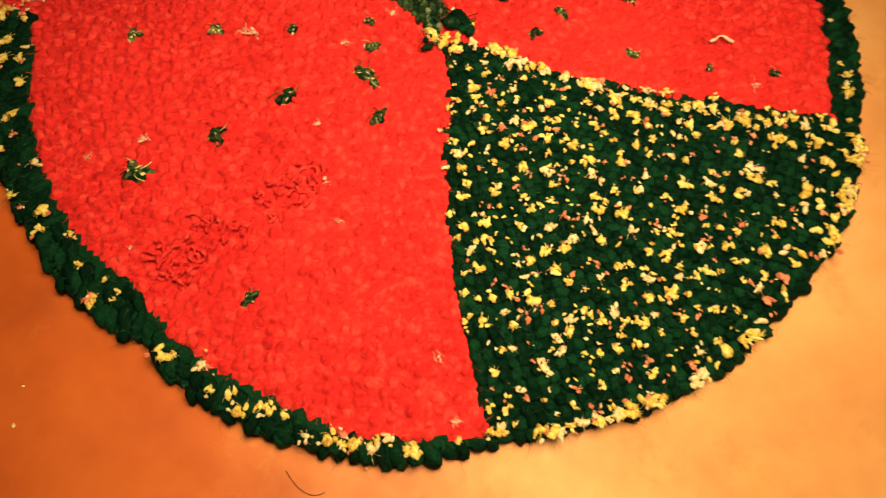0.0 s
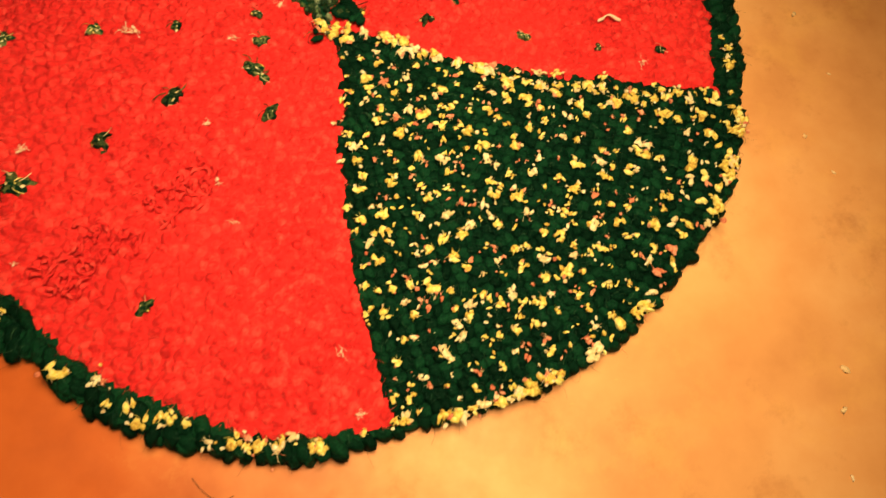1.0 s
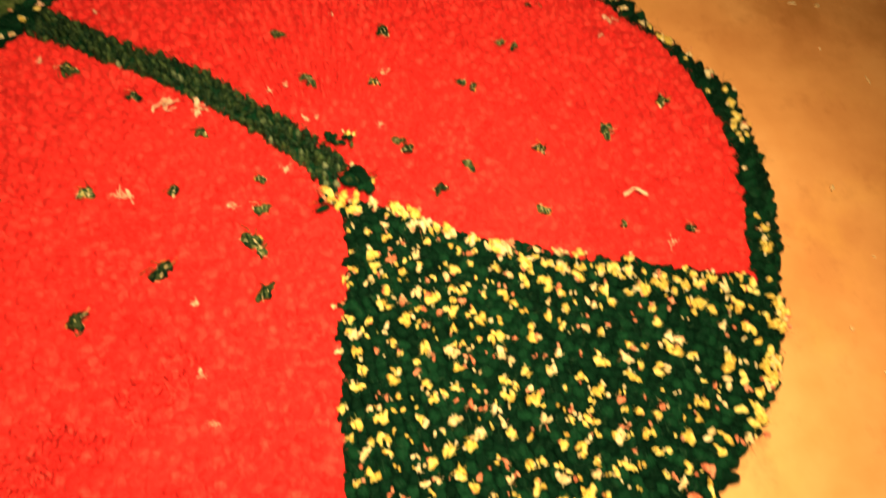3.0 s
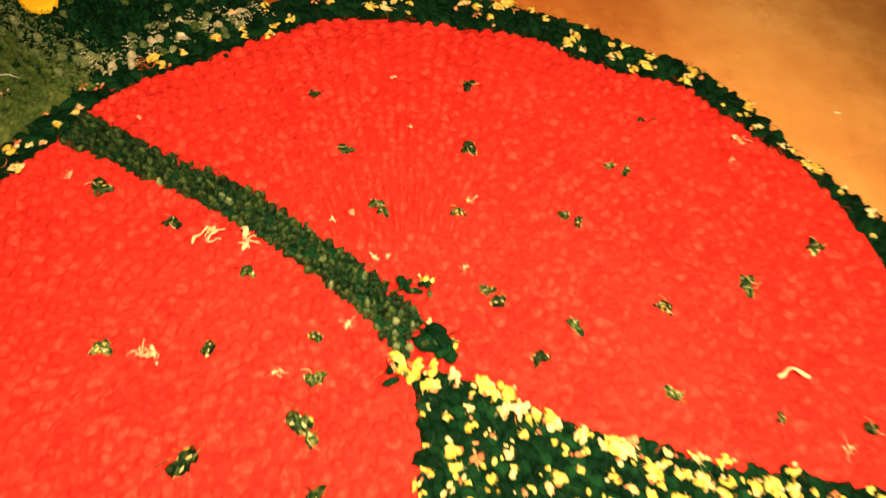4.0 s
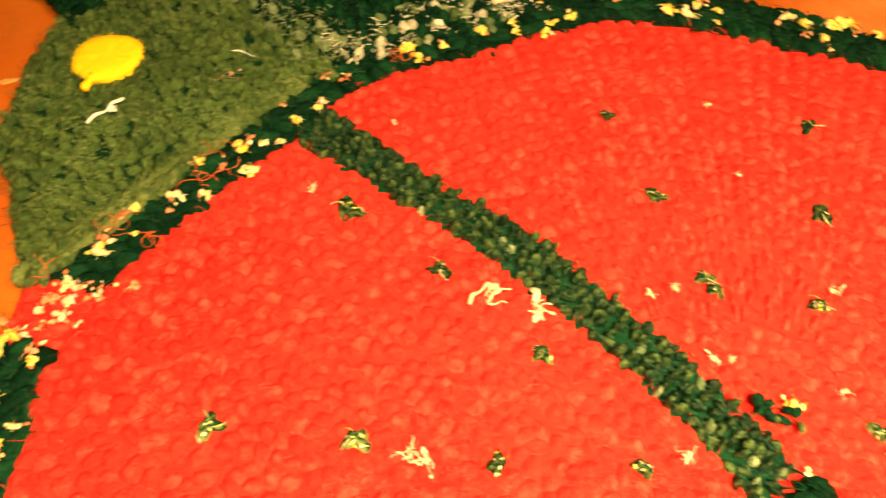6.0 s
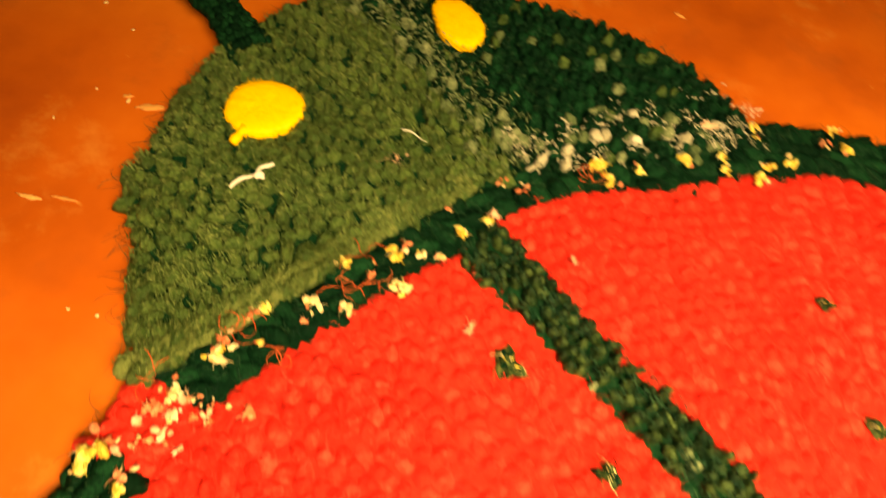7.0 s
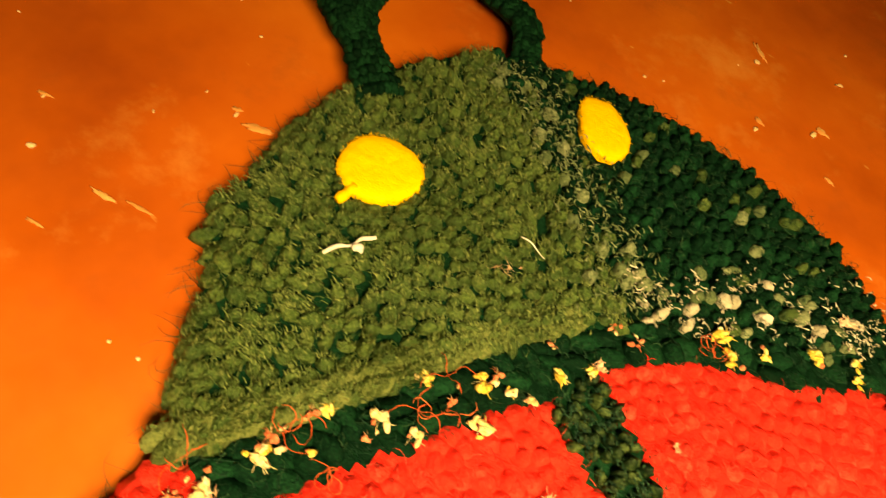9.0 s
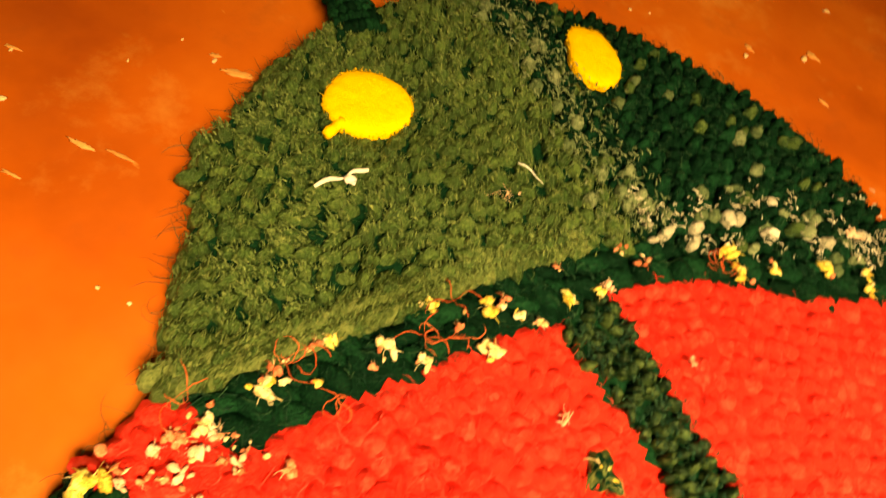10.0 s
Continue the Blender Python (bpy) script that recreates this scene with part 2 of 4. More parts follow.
def dome(sides=9, rings=(0.42, 0.8, 1.0, 0.96), heights=(0.9, 0.6, 0.1, -0.45)):
    verts = [(0, 0, 1.0)]
    for r, h in zip(rings, heights):
        verts += [(r * math.cos(2 * math.pi * i / sides), r * math.sin(2 * math.pi * i / sides), h) for i in range(sides)]
    faces = [(0, 1 + i, 1 + (i + 1) % sides) for i in range(sides)]
    for k in range(len(rings) - 1):
        a, b = 1 + k * sides, 1 + (k + 1) * sides
        faces += [(a + i, b + i, b + (i + 1) % sides, a + (i + 1) % sides) for i in range(sides)]
    return np.array(verts), faces


DOME, DOME_FACES = dome()
SOFT, SOFT_FACES = dome(9, (0.36, 0.70, 1.0, 1.28), (0.86, 0.46, 0.08, -0.2))


def stitch(heap, x, y, z, angle, long, wide, high, mat=0, rough=0.1, tilt=0.12, soft=False):
    """One puffed-up stitch: a lump with a dent along it, uneven like hand-made yarn loops."""
    v = SOFT.copy() if soft else DOME.copy()
    v *= 1 + rng.normal(0, rough * 0.95, (len(v), 1))
    v[:, 2] -= 0.22 * np.exp(-(v[:, 1] / 0.25) ** 2) * (v[:, 2] > 0.3) * rng.uniform(0, 1)
    v[:, 0] += 0.25 * v[:, 1] * rng.normal(0, 1)
    v = v * (long, wide, high)
    v[:, 2] += (v[:, 0] * rng.normal(0, 1) + v[:, 1] * rng.normal(0, 1)) * tilt
    c, s = math.cos(angle), math.sin(angle)
    heap.add(np.stack([x + c * v[:, 0] - s * v[:, 1], y + s * v[:, 0] + c * v[:, 1], z + v[:, 2]], 1), SOFT_FACES if soft else DOME_FACES, mat)


def tube(heap, points, radii, sides=5, mat=0):
    pts = np.asarray(points, float)
    along = np.gradient(pts, axis=0)
    along /= np.linalg.norm(along, axis=1)[:, None] + 1e-12
    side = np.cross(along, (0.03, 0.02, 1.0))
    side /= np.linalg.norm(side, axis=1)[:, None] + 1e-12
    up = np.cross(side, along)
    radii = np.broadcast_to(radii, len(pts))
    verts = []
    for p, a, b, r in zip(pts, side, up, radii):
        verts += [p + r * (math.cos(2 * math.pi * i / sides) * a + math.sin(2 * math.pi * i / sides) * b) for i in range(sides)]
    faces = []
    for k in range(len(pts) - 1):
        faces += [(k * sides + i, k * sides + (i + 1) % sides, (k + 1) * sides + (i + 1) % sides, (k + 1) * sides + i) for i in range(sides)]
    faces += [tuple(range(sides))[::-1], tuple((len(pts) - 1) * sides + i for i in range(sides))]
    heap.add(verts, faces, mat)


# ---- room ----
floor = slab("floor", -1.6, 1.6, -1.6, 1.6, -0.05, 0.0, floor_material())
tagged(floor, "worn orange-brown varnished floor with pale scuffs", "floor", kind="structure")
# walls and ceiling are added out of view, dark to keep bounce light low
WALL = plaster_material("warm_wall_paint", (0.24, 0.17, 0.11))
for wall_name, box in (("wall_north", (-1.7, 1.7, 1.6, 1.7)), ("wall_south", (-1.7, 1.7, -1.7, -1.6)), ("wall_east", (1.6, 1.7, -1.6, 1.6)), ("wall_west", (-1.7, -1.6, -1.6, 1.6))):
    tagged(slab(wall_name, *box, -0.05, 2.4, WALL), "plain painted wall, unseen, added to close the dim room", "wall", kind="structure")
tagged(slab("ceiling", -1.7, 1.7, -1.7, 1.7, 2.4, 2.5, plaster_material("ceiling_paint", (0.34, 0.28, 0.20))), "plain painted ceiling, unseen, added to close the dim room", "ceiling", kind="structure")

# ---- the rug's plan ----
BODY = np.array((0.0, 0.018))     # middle of the round body
HEAD = np.array((-0.205, 0.205))  # middle of the head
TOP = 0.0094                      # the fabric under the stitches


def wing_edge(theta):
    """How far the red wings and the tail panel reach from the body's middle, by direction in degrees."""
    at = [-180, -160, -148, -139, -128, -114, -108, -92, -86, -60, -30, -24, -16, -8, 1, 19, 29, 39, 46, 54, 63, 73, 85, 104, 116, 127, 134, 142, 152, 159, 166, 172, 180]
    to = [.277, .277, .277, .270, .281, .287, .295, .293, .300, .304, .306, .290, .287, .292, .298, .295, .284, .285, .268, .262, .270, .262, .264, .268, .258, .265, .267, .2595, .2635, .272, .280, .286, .277]
    theta = (np.asarray(theta) + 180) % 360 - 180
    return np.interp(theta, at, to) + np.interp(theta, (-172, -160, 40, 60, 86, 97, 108, 128, 136), (0.0035, 0.0045, 0.0045, 0.0015, 0.0040, 0.0040, -0.0015, 0.0015, 0))


def rim(theta):
    """The outer edge of the round body."""
    at = [-180, -161, -149, -141, -133, -127, -114, -102, -91, -82, -64, -47, -39, -22, -12, 0, 7, 14, 21, 30, 39, 50, 61, 85, 104, 112, 135, 150, 158, 164, 168, 180]
    to = [.306, .305, .302, .302, .296, .304, .310, .311, .301, .303, .309, .310, .315, .314, .317, .322, .326, .314, .305, .311, .315, .300, .303, .305, .303, .274, .283, .285, .291, .302, .312, .306]
    return -0.0015 + np.interp((np.asarray(theta) + 180) % 360 - 180, at, to)


def head_edge(theta):
    """The outer edge of the head, from its middle."""
    at = [-180, -175, -167, -160, -153, -142, -129, 45, 57, 64, 72, 85, 97, 110, 119, 130, 138, 147, 157, 172, 180]
    to = [.1475, .1460, .1515, .1455, .1415, .1460, .149, .165, .164, .162, .158, .155, .154, .1545, .1585, .1630, .1600, .1585, .1540, .1495, .1475]
    return np.interp((np.asarray(theta) + 180) % 360 - 180, at, to)


def puff(x, y):
    """How far the head swells above the flat of the rug."""
    return 0.0045 * math.exp(-((x + 0.268) ** 2 + (y - 0.268) ** 2) / 0.0075)


def polar(x, y, c):
    return np.hypot(x - c[0], y - c[1]), np.degrees(np.arctan2(y - c[1], x - c[0]))


def seams(rho):
    """Directions of the seams that run out from the middle knot, at a distance from it."""
    tail_left = np.interp(rho, [0.01, 0.03, 0.09, 0.2, 0.28], [-75, -85, -95, -95.3, -92.5])
    tail_right = np.interp(rho, [0.03, 0.06, 0.09, 0.12, 0.16, 0.2, 0.28], [-16, -24, -27, -25, -24.5, -22.3, -21])
    spine_right = np.interp(rho, [0.029, 0.049, 0.095, 0.145, 0.209, 0.27], [61, 94, 114, 122, 130, 133])
    spine_left = np.interp(rho, [0.016, 0.068, 0.116, 0.167, 0.2, 0.239, 0.276], [122, 127, 131, 134, 136.2, 138, 139.5])
    return tail_left, tail_right, spine_right, spine_left


def region(x, y):
    """left, right, tail, spine, border, head or none."""
    r, th = polar(x, y, BODY)
    if r > wing_edge(th):
        if r < rim(th):
            return "left" if 166.5 < th < 172 else "border"
        rh, ah = polar(x, y, HEAD)
        if rh < head_edge(ah):
            return "head"
        return "none"
    rho, phi = polar(x, y, (0, 0))
    tl, tr, sr, sl = seams(rho)
    if tl < phi < tr:
        return "tail"
    if tr <= phi < sr + 0.075 / max(rho, 0.02):
        return "right"
    slack = 0.075 / max(rho, 0.02)
    if sr + slack <= phi <= sl - slack:
        return "spine"
    return "left"


rug = new("ladybird_rug")
tagged(rug, "round woollen ladybird rug, red wings and green trim, on the floor", "rug")

KINDS = ("left", "right", "tail", "spine", "border", "head")
MATS = {"left": [RED], "right": [RED], "tail": [GREEN_DARK], "spine": [GREEN_SPINE, GREEN_PALE], "border": [GREEN_DARK], "head": [GREEN_HEAD, GREEN_DARK, GREEN_PALE, WHITE_WORN, OLIVE_BAND]}
LABELS = {"left": "red wool wing panel", "right": "red wool wing panel", "tail": "dark green panel flecked with yellow", "spine": "mottled green middle band", "border": "dark green braided border", "head": "olive green head panel with faded patches"}
NAMES = {"left": "wing_panel", "right": "wing_panel", "tail": "tail_panel", "spine": "middle_band", "border": "border", "head": "head_panel"}
# where the eye passes nearest to each panel
NEAR = {"left": (-0.15, 0.05), "right": (0.0, 0.1), "tail": (0.0, -0.1), "spine": (-0.1, 0.1), "border": (-0.22, 0.15), "head": (-0.27, 0.17)}

# fabric under the stitches, cut into the panels
CELL = 0.004
cloth = {k: ({}, []) for k in KINDS}
for ix in range(-100, 90):
    for iy in range(-80, 103):
        k = region((ix + 0.5) * CELL, (iy + 0.5) * CELL)
        if k != "none":
            index, quads = cloth[k]
            quads.append([index.setdefault(c, len(index)) for c in ((ix, iy), (ix + 1, iy), (ix + 1, iy + 1), (ix, iy + 1))])
panels = {}
for k in KINDS:
    index, quads = cloth[k]
    me = bpy.data.meshes.new(NAMES[k])
    top = [(x * CELL, y * CELL, TOP + 0.0006 * noise.noise((x * 0.5, y * 0.5, 0)) + (puff(x * CELL, y * CELL) if k == "head" else 0.0003 if k in ("left", "right") else 0)) for x, y in index]
    me.from_pydata(top, [], quads)
    # head and spine get darker cloth, which paints shade into the stitch gaps
    panels[k] = mesh_part(NAMES[k], me, GREEN_DARK if k in ("head", "spine") else MATS[k][0], rug, LABELS[k])
works = {k: [] for k in KINDS}


def work(k, x, y, z, angle, long, wide, high, mat=0):
    works[k].append((x, y, z, angle, long, wide, high, mat))


def rows_round(c, row, step, reach, want, turn=0.0, wave=0.0, loose=1.0):
    """Sites of stitches worked in rounds about c, that lie in the wanted panels."""
    sites = []
    r = row * 0.6
    k = 0
    while r < reach:
        n = max(4, int(2 * math.pi * r / step))
        for i in range(n):
            a = 2 * math.pi * (i + 0.5 * (k % 2)) / n + turn
            rr = r + wave * math.sin(a * 7 + k * 0.3) + rng.normal(0, row * 0.08) * loose
            aa = a + rng.normal(0, 0.09) * loose * step / max(r, step)
            x, y = c[0] + rr * math.cos(aa), c[1] + rr * math.sin(aa)
            kind = region(x, y)
            if kind in want:
                sites.append((x, y, aa, kind))
        r += row
        k += 1
    return sites


for x, y, a, k in rows_round((0, 0), 0.0073, 0.0074, 0.35, ("left", "right"), wave=0.0020, loose=2.4):
    swell = noise.noise((x * 30, y * 30, 0))
    long, wide = 0.0042 + 0.0003 * swell + rng.normal(0, 0.0003), 0.0039 + rng.normal(0, 0.0003)
    rho, phi = polar(x, y, (0, 0))
    if k == "right" and rho > 0.09 and 62 < phi < 112:
        # here the stitches line up in ribs that fan out from the middle
        gap = 2.3
        phi = round(phi / gap) * gap + rng.normal(0, 0.12)
        x, y, a = rho * math.cos(math.radians(phi)), rho * math.sin(math.radians(phi)), math.radians(phi)
        long, wide = 0.0050, min(0.0050, rho * math.radians(gap) * 0.5)
    else:
        a += rng.normal(0, 0.3)
    work(k, x, y, TOP, a, long, wide, 0.0036 + 0.0009 * swell + rng.normal(0, 0.0004))
for x, y, a, k in rows_round((0, 0), 0.0068, 0.0068, 0.35, ("tail",)):
    work(k, x, y, TOP, a + rng.normal(0, 0.4), 0.0046, 0.0040, 0.0032 + rng.normal(0, 0.0006))
for x, y, a, k in rows_round((-0.2, 0.2), 0.0054, 0.0054, 0.35, ("spine",), wave=0.001, loose=2.2):
    near = 1 - min(1, math.hypot(x, y) / 0.2)
    pale = int(rng.random() < 0.13 * near)
    work(k, x, y, TOP + 0.0010, a + 1.0 + rng.normal(0, 0.5), 0.0031 - 0.0007 * pale, 0.0021 + rng.normal(0, 0.0003), 0.0046 + rng.normal(0, 0.0012), pale)
for x, y, a, k in rows_round(BODY, 0.0086, 0.0090, 0.35, ("border",)):
    reach, way = polar(x, y, BODY)
    if reach - wing_edge(way) < 0.0032:
        continue
    work(k, x, y, TOP - 0.0005, a + 0.7 + rng.normal(0, 0.35), 0.0072, 0.0048, 0.0046 + rng.normal(0, 0.0009))
# the rolled outer edge
for i in range(230):
    th = 360 * i / 230
    r = float(rim(th)) + rng.normal(0, 0.0014)
    x, y = BODY[0] + r * math.cos(math.radians(th)), BODY[1] + r * math.sin(math.radians(th))
    rh, ah = polar(x, y, HEAD)
    if rh > head_edge(ah) - 0.004:
        work("left" if 166.5 < th < 172 else "border", x, y, 0.0052, math.radians(th) + 0.8 + rng.normal(0, 0.3), 0.0062, 0.0044, 0.0062)
for x, y, a, k in rows_round((-0.195, 0.225), 0.0066, 0.0068, 0.26, ("head",), wave=0.0022, loose=2.0):
    # the far half's weaker light is painted in as darker wool; faded stitches run along its seam and at its foot
    side = (x + 0.195) * 0.63 + (y - 0.225) * 0.775
    m = 0 if side < 0.006 + 0.004 * noise.noise((x * 60, y * 60, 0)) else 1
    out = math.hypot(x + 0.195, y - 0.225)
    if -0.002 < side < 0.026 and out > 0.02 and rng.random() < 0.36:
        m = 2 if rng.random() < 0.5 else 0
    foot = math.hypot(*(np.array((x, y)) - BODY)) - 0.274
    if x > -0.19 and 0.002 < foot < 0.045 and rng.random() < 0.42 * math.exp(-((foot - 0.020) / 0.014) ** 2):
        m = 3 if rng.random() < 0.30 else 2
    if m == 1 and rng.random() < 0.09:
        m = 0 if rng.random() < 0.7 else 2
    under = math.hypot(x + 0.312, y - 0.223) < 0.017 or math.hypot(x + 0.242, y - 0.3185) < 0.015
    work(k, x, y, TOP + puff(x, y) - 0.0022 * under, a + rng.normal(0, 0.35), 0.0039 + rng.normal(0, 0.0005), 0.0031 + rng.normal(0, 0.0004), 0.0046 + rng.normal(0, 0.0009), m)
for i in range(120):
    a = 360 * i / 120
    r = float(head_edge(a)) + rng.normal(0, 0.001)
    x, y = HEAD[0] + r * math.cos(math.radians(a)), HEAD[1] + r * math.sin(math.radians(a))
    rb, tb = polar(x, y, BODY)
    if rb > rim(tb) - 0.003:
        work("head", x, y, 0.0052, math.radians(a) + 0.8, 0.0060, 0.0042, 0.0062, 0 if x + y < -0.06 else 1)


# the folded band along the foot of the head
for row in range(2):
    for i in range(46):
        th = 137 + 30 * i / 46 + rng.normal(0, 0.25)
        r = float(rim(th)) + 0.004 + 0.006 * row
        work("head", BODY[0] + r * math.cos(math.radians(th)), BODY[1] + r * math.sin(math.radians(th)), TOP + 0.0008, math.radians(th) + 1.57 + rng.normal(0, 0.12), 0.0064, 0.0036, 0.0046, 4)


def stitch_mesh(mat, rough=0.1, soft=False):
    heap = Heap()
    stitch(heap, 0, 0, 0, 0, 1, 1, 1, 0, rough, 0.0, soft)
    me = heap.mesh("stitch")
    me.materials.append(mat)
    return me


for k in KINDS:
    soft = k in ("left", "right")
    shapes = [[stitch_mesh(m, 0.045 if soft else 0.1, soft) for i in range(8)] for m in MATS[k]]
    rest = Heap()
    for n, (x, y, z, a, long, wide, high, m) in enumerate(sorted(works[k], key=lambda w: math.hypot(w[0] - NEAR[k][0], w[1] - NEAR[k][1]))):
        if n < 300:
            ob = new("stitch", shapes[m][int(rng.integers(8))])
            ob.parent = panels[k]
            ob.matrix_basis = pose(x, y, z, rng.normal(0, 2.5 if soft else 6), rng.normal(0, 2.5 if soft else 6), math.degrees(a)) @ Matrix.Diagonal((long, wide, high, 1))
        else:
            stitch(rest, x, y, z, a, long, wide, high, m, 0.045 if soft else 0.1, 0.04 if soft else 0.12, soft)
    if rest.count:
        tagged(mesh_part("stitching", rest.mesh("stitching"), MATS[k], panels[k]), kind="stuff")

# backing that carries all panels
bm = bmesh.new()


def plate(bm, ring, z0, z1):
    low = [bm.verts.new((x, y, z0)) for x, y in ring]
    high = [bm.verts.new((x, y, z1)) for x, y in ring]
    bm.faces.new(high)
    bm.faces.new(low[::-1])
    for i in range(len(ring)):
        j = (i + 1) % len(ring)
        bm.faces.new((low[i], low[j], high[j], high[i]))


plate(bm, [(BODY[0] + (float(rim(t)) - 0.002) * math.cos(math.radians(t)), BODY[1] + (float(rim(t)) - 0.002) * math.sin(math.radians(t))) for t in range(0, 360, 3)], 0.0, 0.0078)
plate(bm, [(HEAD[0] + (float(head_edge(t)) - 0.003) * math.cos(math.radians(t)), HEAD[1] + (float(head_edge(t)) - 0.003) * math.sin(math.radians(t))) for t in range(0, 360, 4)], 0.0, 0.0070)
part("backing", bm, GREEN_DARK, rug)

# ---- eyes ----
def eye(cx, cy, a, b, tilt, tail, bumps):
    """A felt patch with a lumpy outline, sewn on, with fuzz along its edge. bumps: direction, width, height."""
    heap = Heap()
    n = 60
    ring = []
    for i in range(n):
        t = 2 * math.pi * i / n
        w = 1 + 0.02 * math.sin(3 * t + cx * 50) + rng.normal(0, 0.008)
        for at, width, height in bumps:
            w += height * math.exp(-(((t - at + math.pi) % (2 * math.pi) - math.pi) / width) ** 2)
        ring.append((a * w * math.cos(t), b * w * math.sin(t)))
    c, s = math.cos(tilt), math.sin(tilt)
    up = TOP + puff(cx, cy) + 0.0046
    verts = [(cx, cy, up + 0.0022)]
    for f, z in ((0.35, 0.0022), (0.7, 0.0021), (0.93, 0.0016), (1.0, 0.0006), (1.0, -0.0030)):
        verts += [(cx + f * (c * x - s * y), cy + f * (s * x + c * y), up + z + 0.0005 * noise.noise((f * x * 250, f * y * 250, cx * 9))) for x, y in ring]
    faces = [(0, 1 + i, 1 + (i + 1) % n) for i in range(n)]
    for k in range(4):
        faces += [(1 + k * n + i, 1 + (k + 1) * n + i, 1 + (k + 1) * n + (i + 1) % n, 1 + k * n + (i + 1) % n) for i in range(n)]
    heap.add(verts, faces)
    if tail:
        pts = np.linspace((cx, cy, up), (*tail, up - 0.0008), 11)[6:]
        tube(heap, pts, [0.0030, 0.0024, 0.0022, 0.0027, 0.0019], 8)
    ob = mesh_part("eye", heap.mesh("eye"), YELLOW_EYE, panels["head"], "plain bright yellow eye patch")
    fuzz = []
    for i in range(200):
        x, y = ring[int(rng.integers(n))]
        f = rng.uniform(0.9, 1.0)
        x, y = f * (c * x - s * y), f * (s * x + c * y)
        fuzz.append((cx + x, cy + y, up + rng.uniform(-0.0006, 0.0014), math.atan2(y, x) + rng.normal(0, 0.9)))
    EYE_FUZZ.append((fuzz, ob))


EYE_FUZZ = []
eye(-0.3120, 0.2230, 0.0188, 0.0170, 0.7, (-0.3170, 0.1985), ((1.9, 0.35, 0.06), (3.4, 0.4, -0.05)))
eye(-0.2420, 0.3185, 0.0198, 0.0132, 2.25, None, ((5.6, 0.25, 0.09), (0.3, 0.3, 0.07), (1.2, 0.35, -0.09)))


# ---- antennae ----
ANTENNA_SHAPES = [stitch_mesh(GREEN_DARK) for i in range(8)]


def antenna(line, radii, label):
    heap = Heap()
    pts = np.array(line)
    t = np.linspace(0, len(pts) - 1, 26)
    fine = np.stack([np.interp(t, range(len(pts)), pts[:, i]) for i in range(3)], 1)
    rad = np.interp(t, range(len(pts)), radii)
    tube(heap, fine, rad * 0.8, 10)
    core = mesh_part("antenna", heap.mesh("antenna"), GREEN_DARK, rug, label)
    for p, q, r in zip(fine[:-1], fine[1:], rad):
        a = math.atan2(q[1] - p[1], q[0] - p[0])
        n = max(4, int(r / 0.0017))
        for j in range(n):
            u = (j + 0.5) / n * 2 - 1
            off = u * r * 0.9
            ob = new("stitch", ANTENNA_SHAPES[int(rng.integers(8))])
            ob.parent = core
            ob.matrix_basis = pose(p[0] - math.sin(a) * off, p[1] + math.cos(a) * off, p[2] + 0.78 * r * math.sqrt(max(0, 1 - 0.81 * u * u)) - 0.0016,
                                   rng.normal(0, 8), rng.normal(0, 8), math.degrees(a + rng.normal(0, 0.5))) @ Matrix.Diagonal((0.0037, 0.0030, 0.0034, 1))
    return core


antenna([(-0.338, 0.262, 0.009), (-0.364, 0.284, 0.011), (-0.379, 0.295, 0.012), (-0.3855, 0.3050, 0.013), (-0.3885, 0.3100, 0.012)],
        [0.0125, 0.0096, 0.0140, 0.0215, 0.0185], "club-shaped dark green antenna")
antenna([(-0.286, 0.320, 0.009), (-0.296, 0.338, 0.010), (-0.302, 0.353, 0.012), (-0.310, 0.363, 0.013), (-0.322, 0.367, 0.013), (-0.337, 0.371, 0.011)],
        [0.0090, 0.0082, 0.0080, 0.0080, 0.0078, 0.0066], "bent dark green antenna")


# ---- tufts ----
def tuft_mesh(name, mats, petals, size, seed, spread=0.34, fibres=6):
    """A knot of cut yarn ends, mostly of the first colour."""
    g = np.random.default_rng(seed)
    heap = Heap()
    for i in range(petals):
        a = g.uniform(0, 6.28)
        main = i < petals - 1 or len(mats) == 1
        ln, wd = size * g.uniform(0.26, 0.58), size * g.uniform(0.18, 0.36)
        if not main:
            ln, wd = ln * 0.6, wd * 0.7
        v = DOME * (1 + g.normal(0, 0.17, (len(DOME), 1))) * (ln, wd, size * g.uniform(0.14, 0.26))
        v[:, 2] += v[:, 0] * g.normal(0, 0.2)
        c, s = math.cos(a), math.sin(a)
        ox, oy = g.normal(0, size * spread, 2) * (1 if main else 1.8)
        heap.add(np.stack([ox + c * v[:, 0] - s * v[:, 1], oy + s * v[:, 0] + c * v[:, 1], v[:, 2] + g.uniform(0, size * 0.1)], 1), DOME_FACES, 0 if main else 1 + int(g.integers(len(mats) - 1)))
    for i in range(fibres):
        a = g.uniform(0, 6.28)
        pts = [(size * u * math.cos(a + u * 0.5), size * u * math.sin(a + u * 0.5), size * 0.2 * math.sin(u * 3)) for u in np.linspace(0.15, g.uniform(0.6, 1.1), 4)]
        tube(heap, pts, 0.00013, 3, 0 if g.random() < 0.6 else int(g.integers(len(mats))))
    me = heap.mesh(name)
    for mat in mats:
        me.materials.append(mat)
    return me


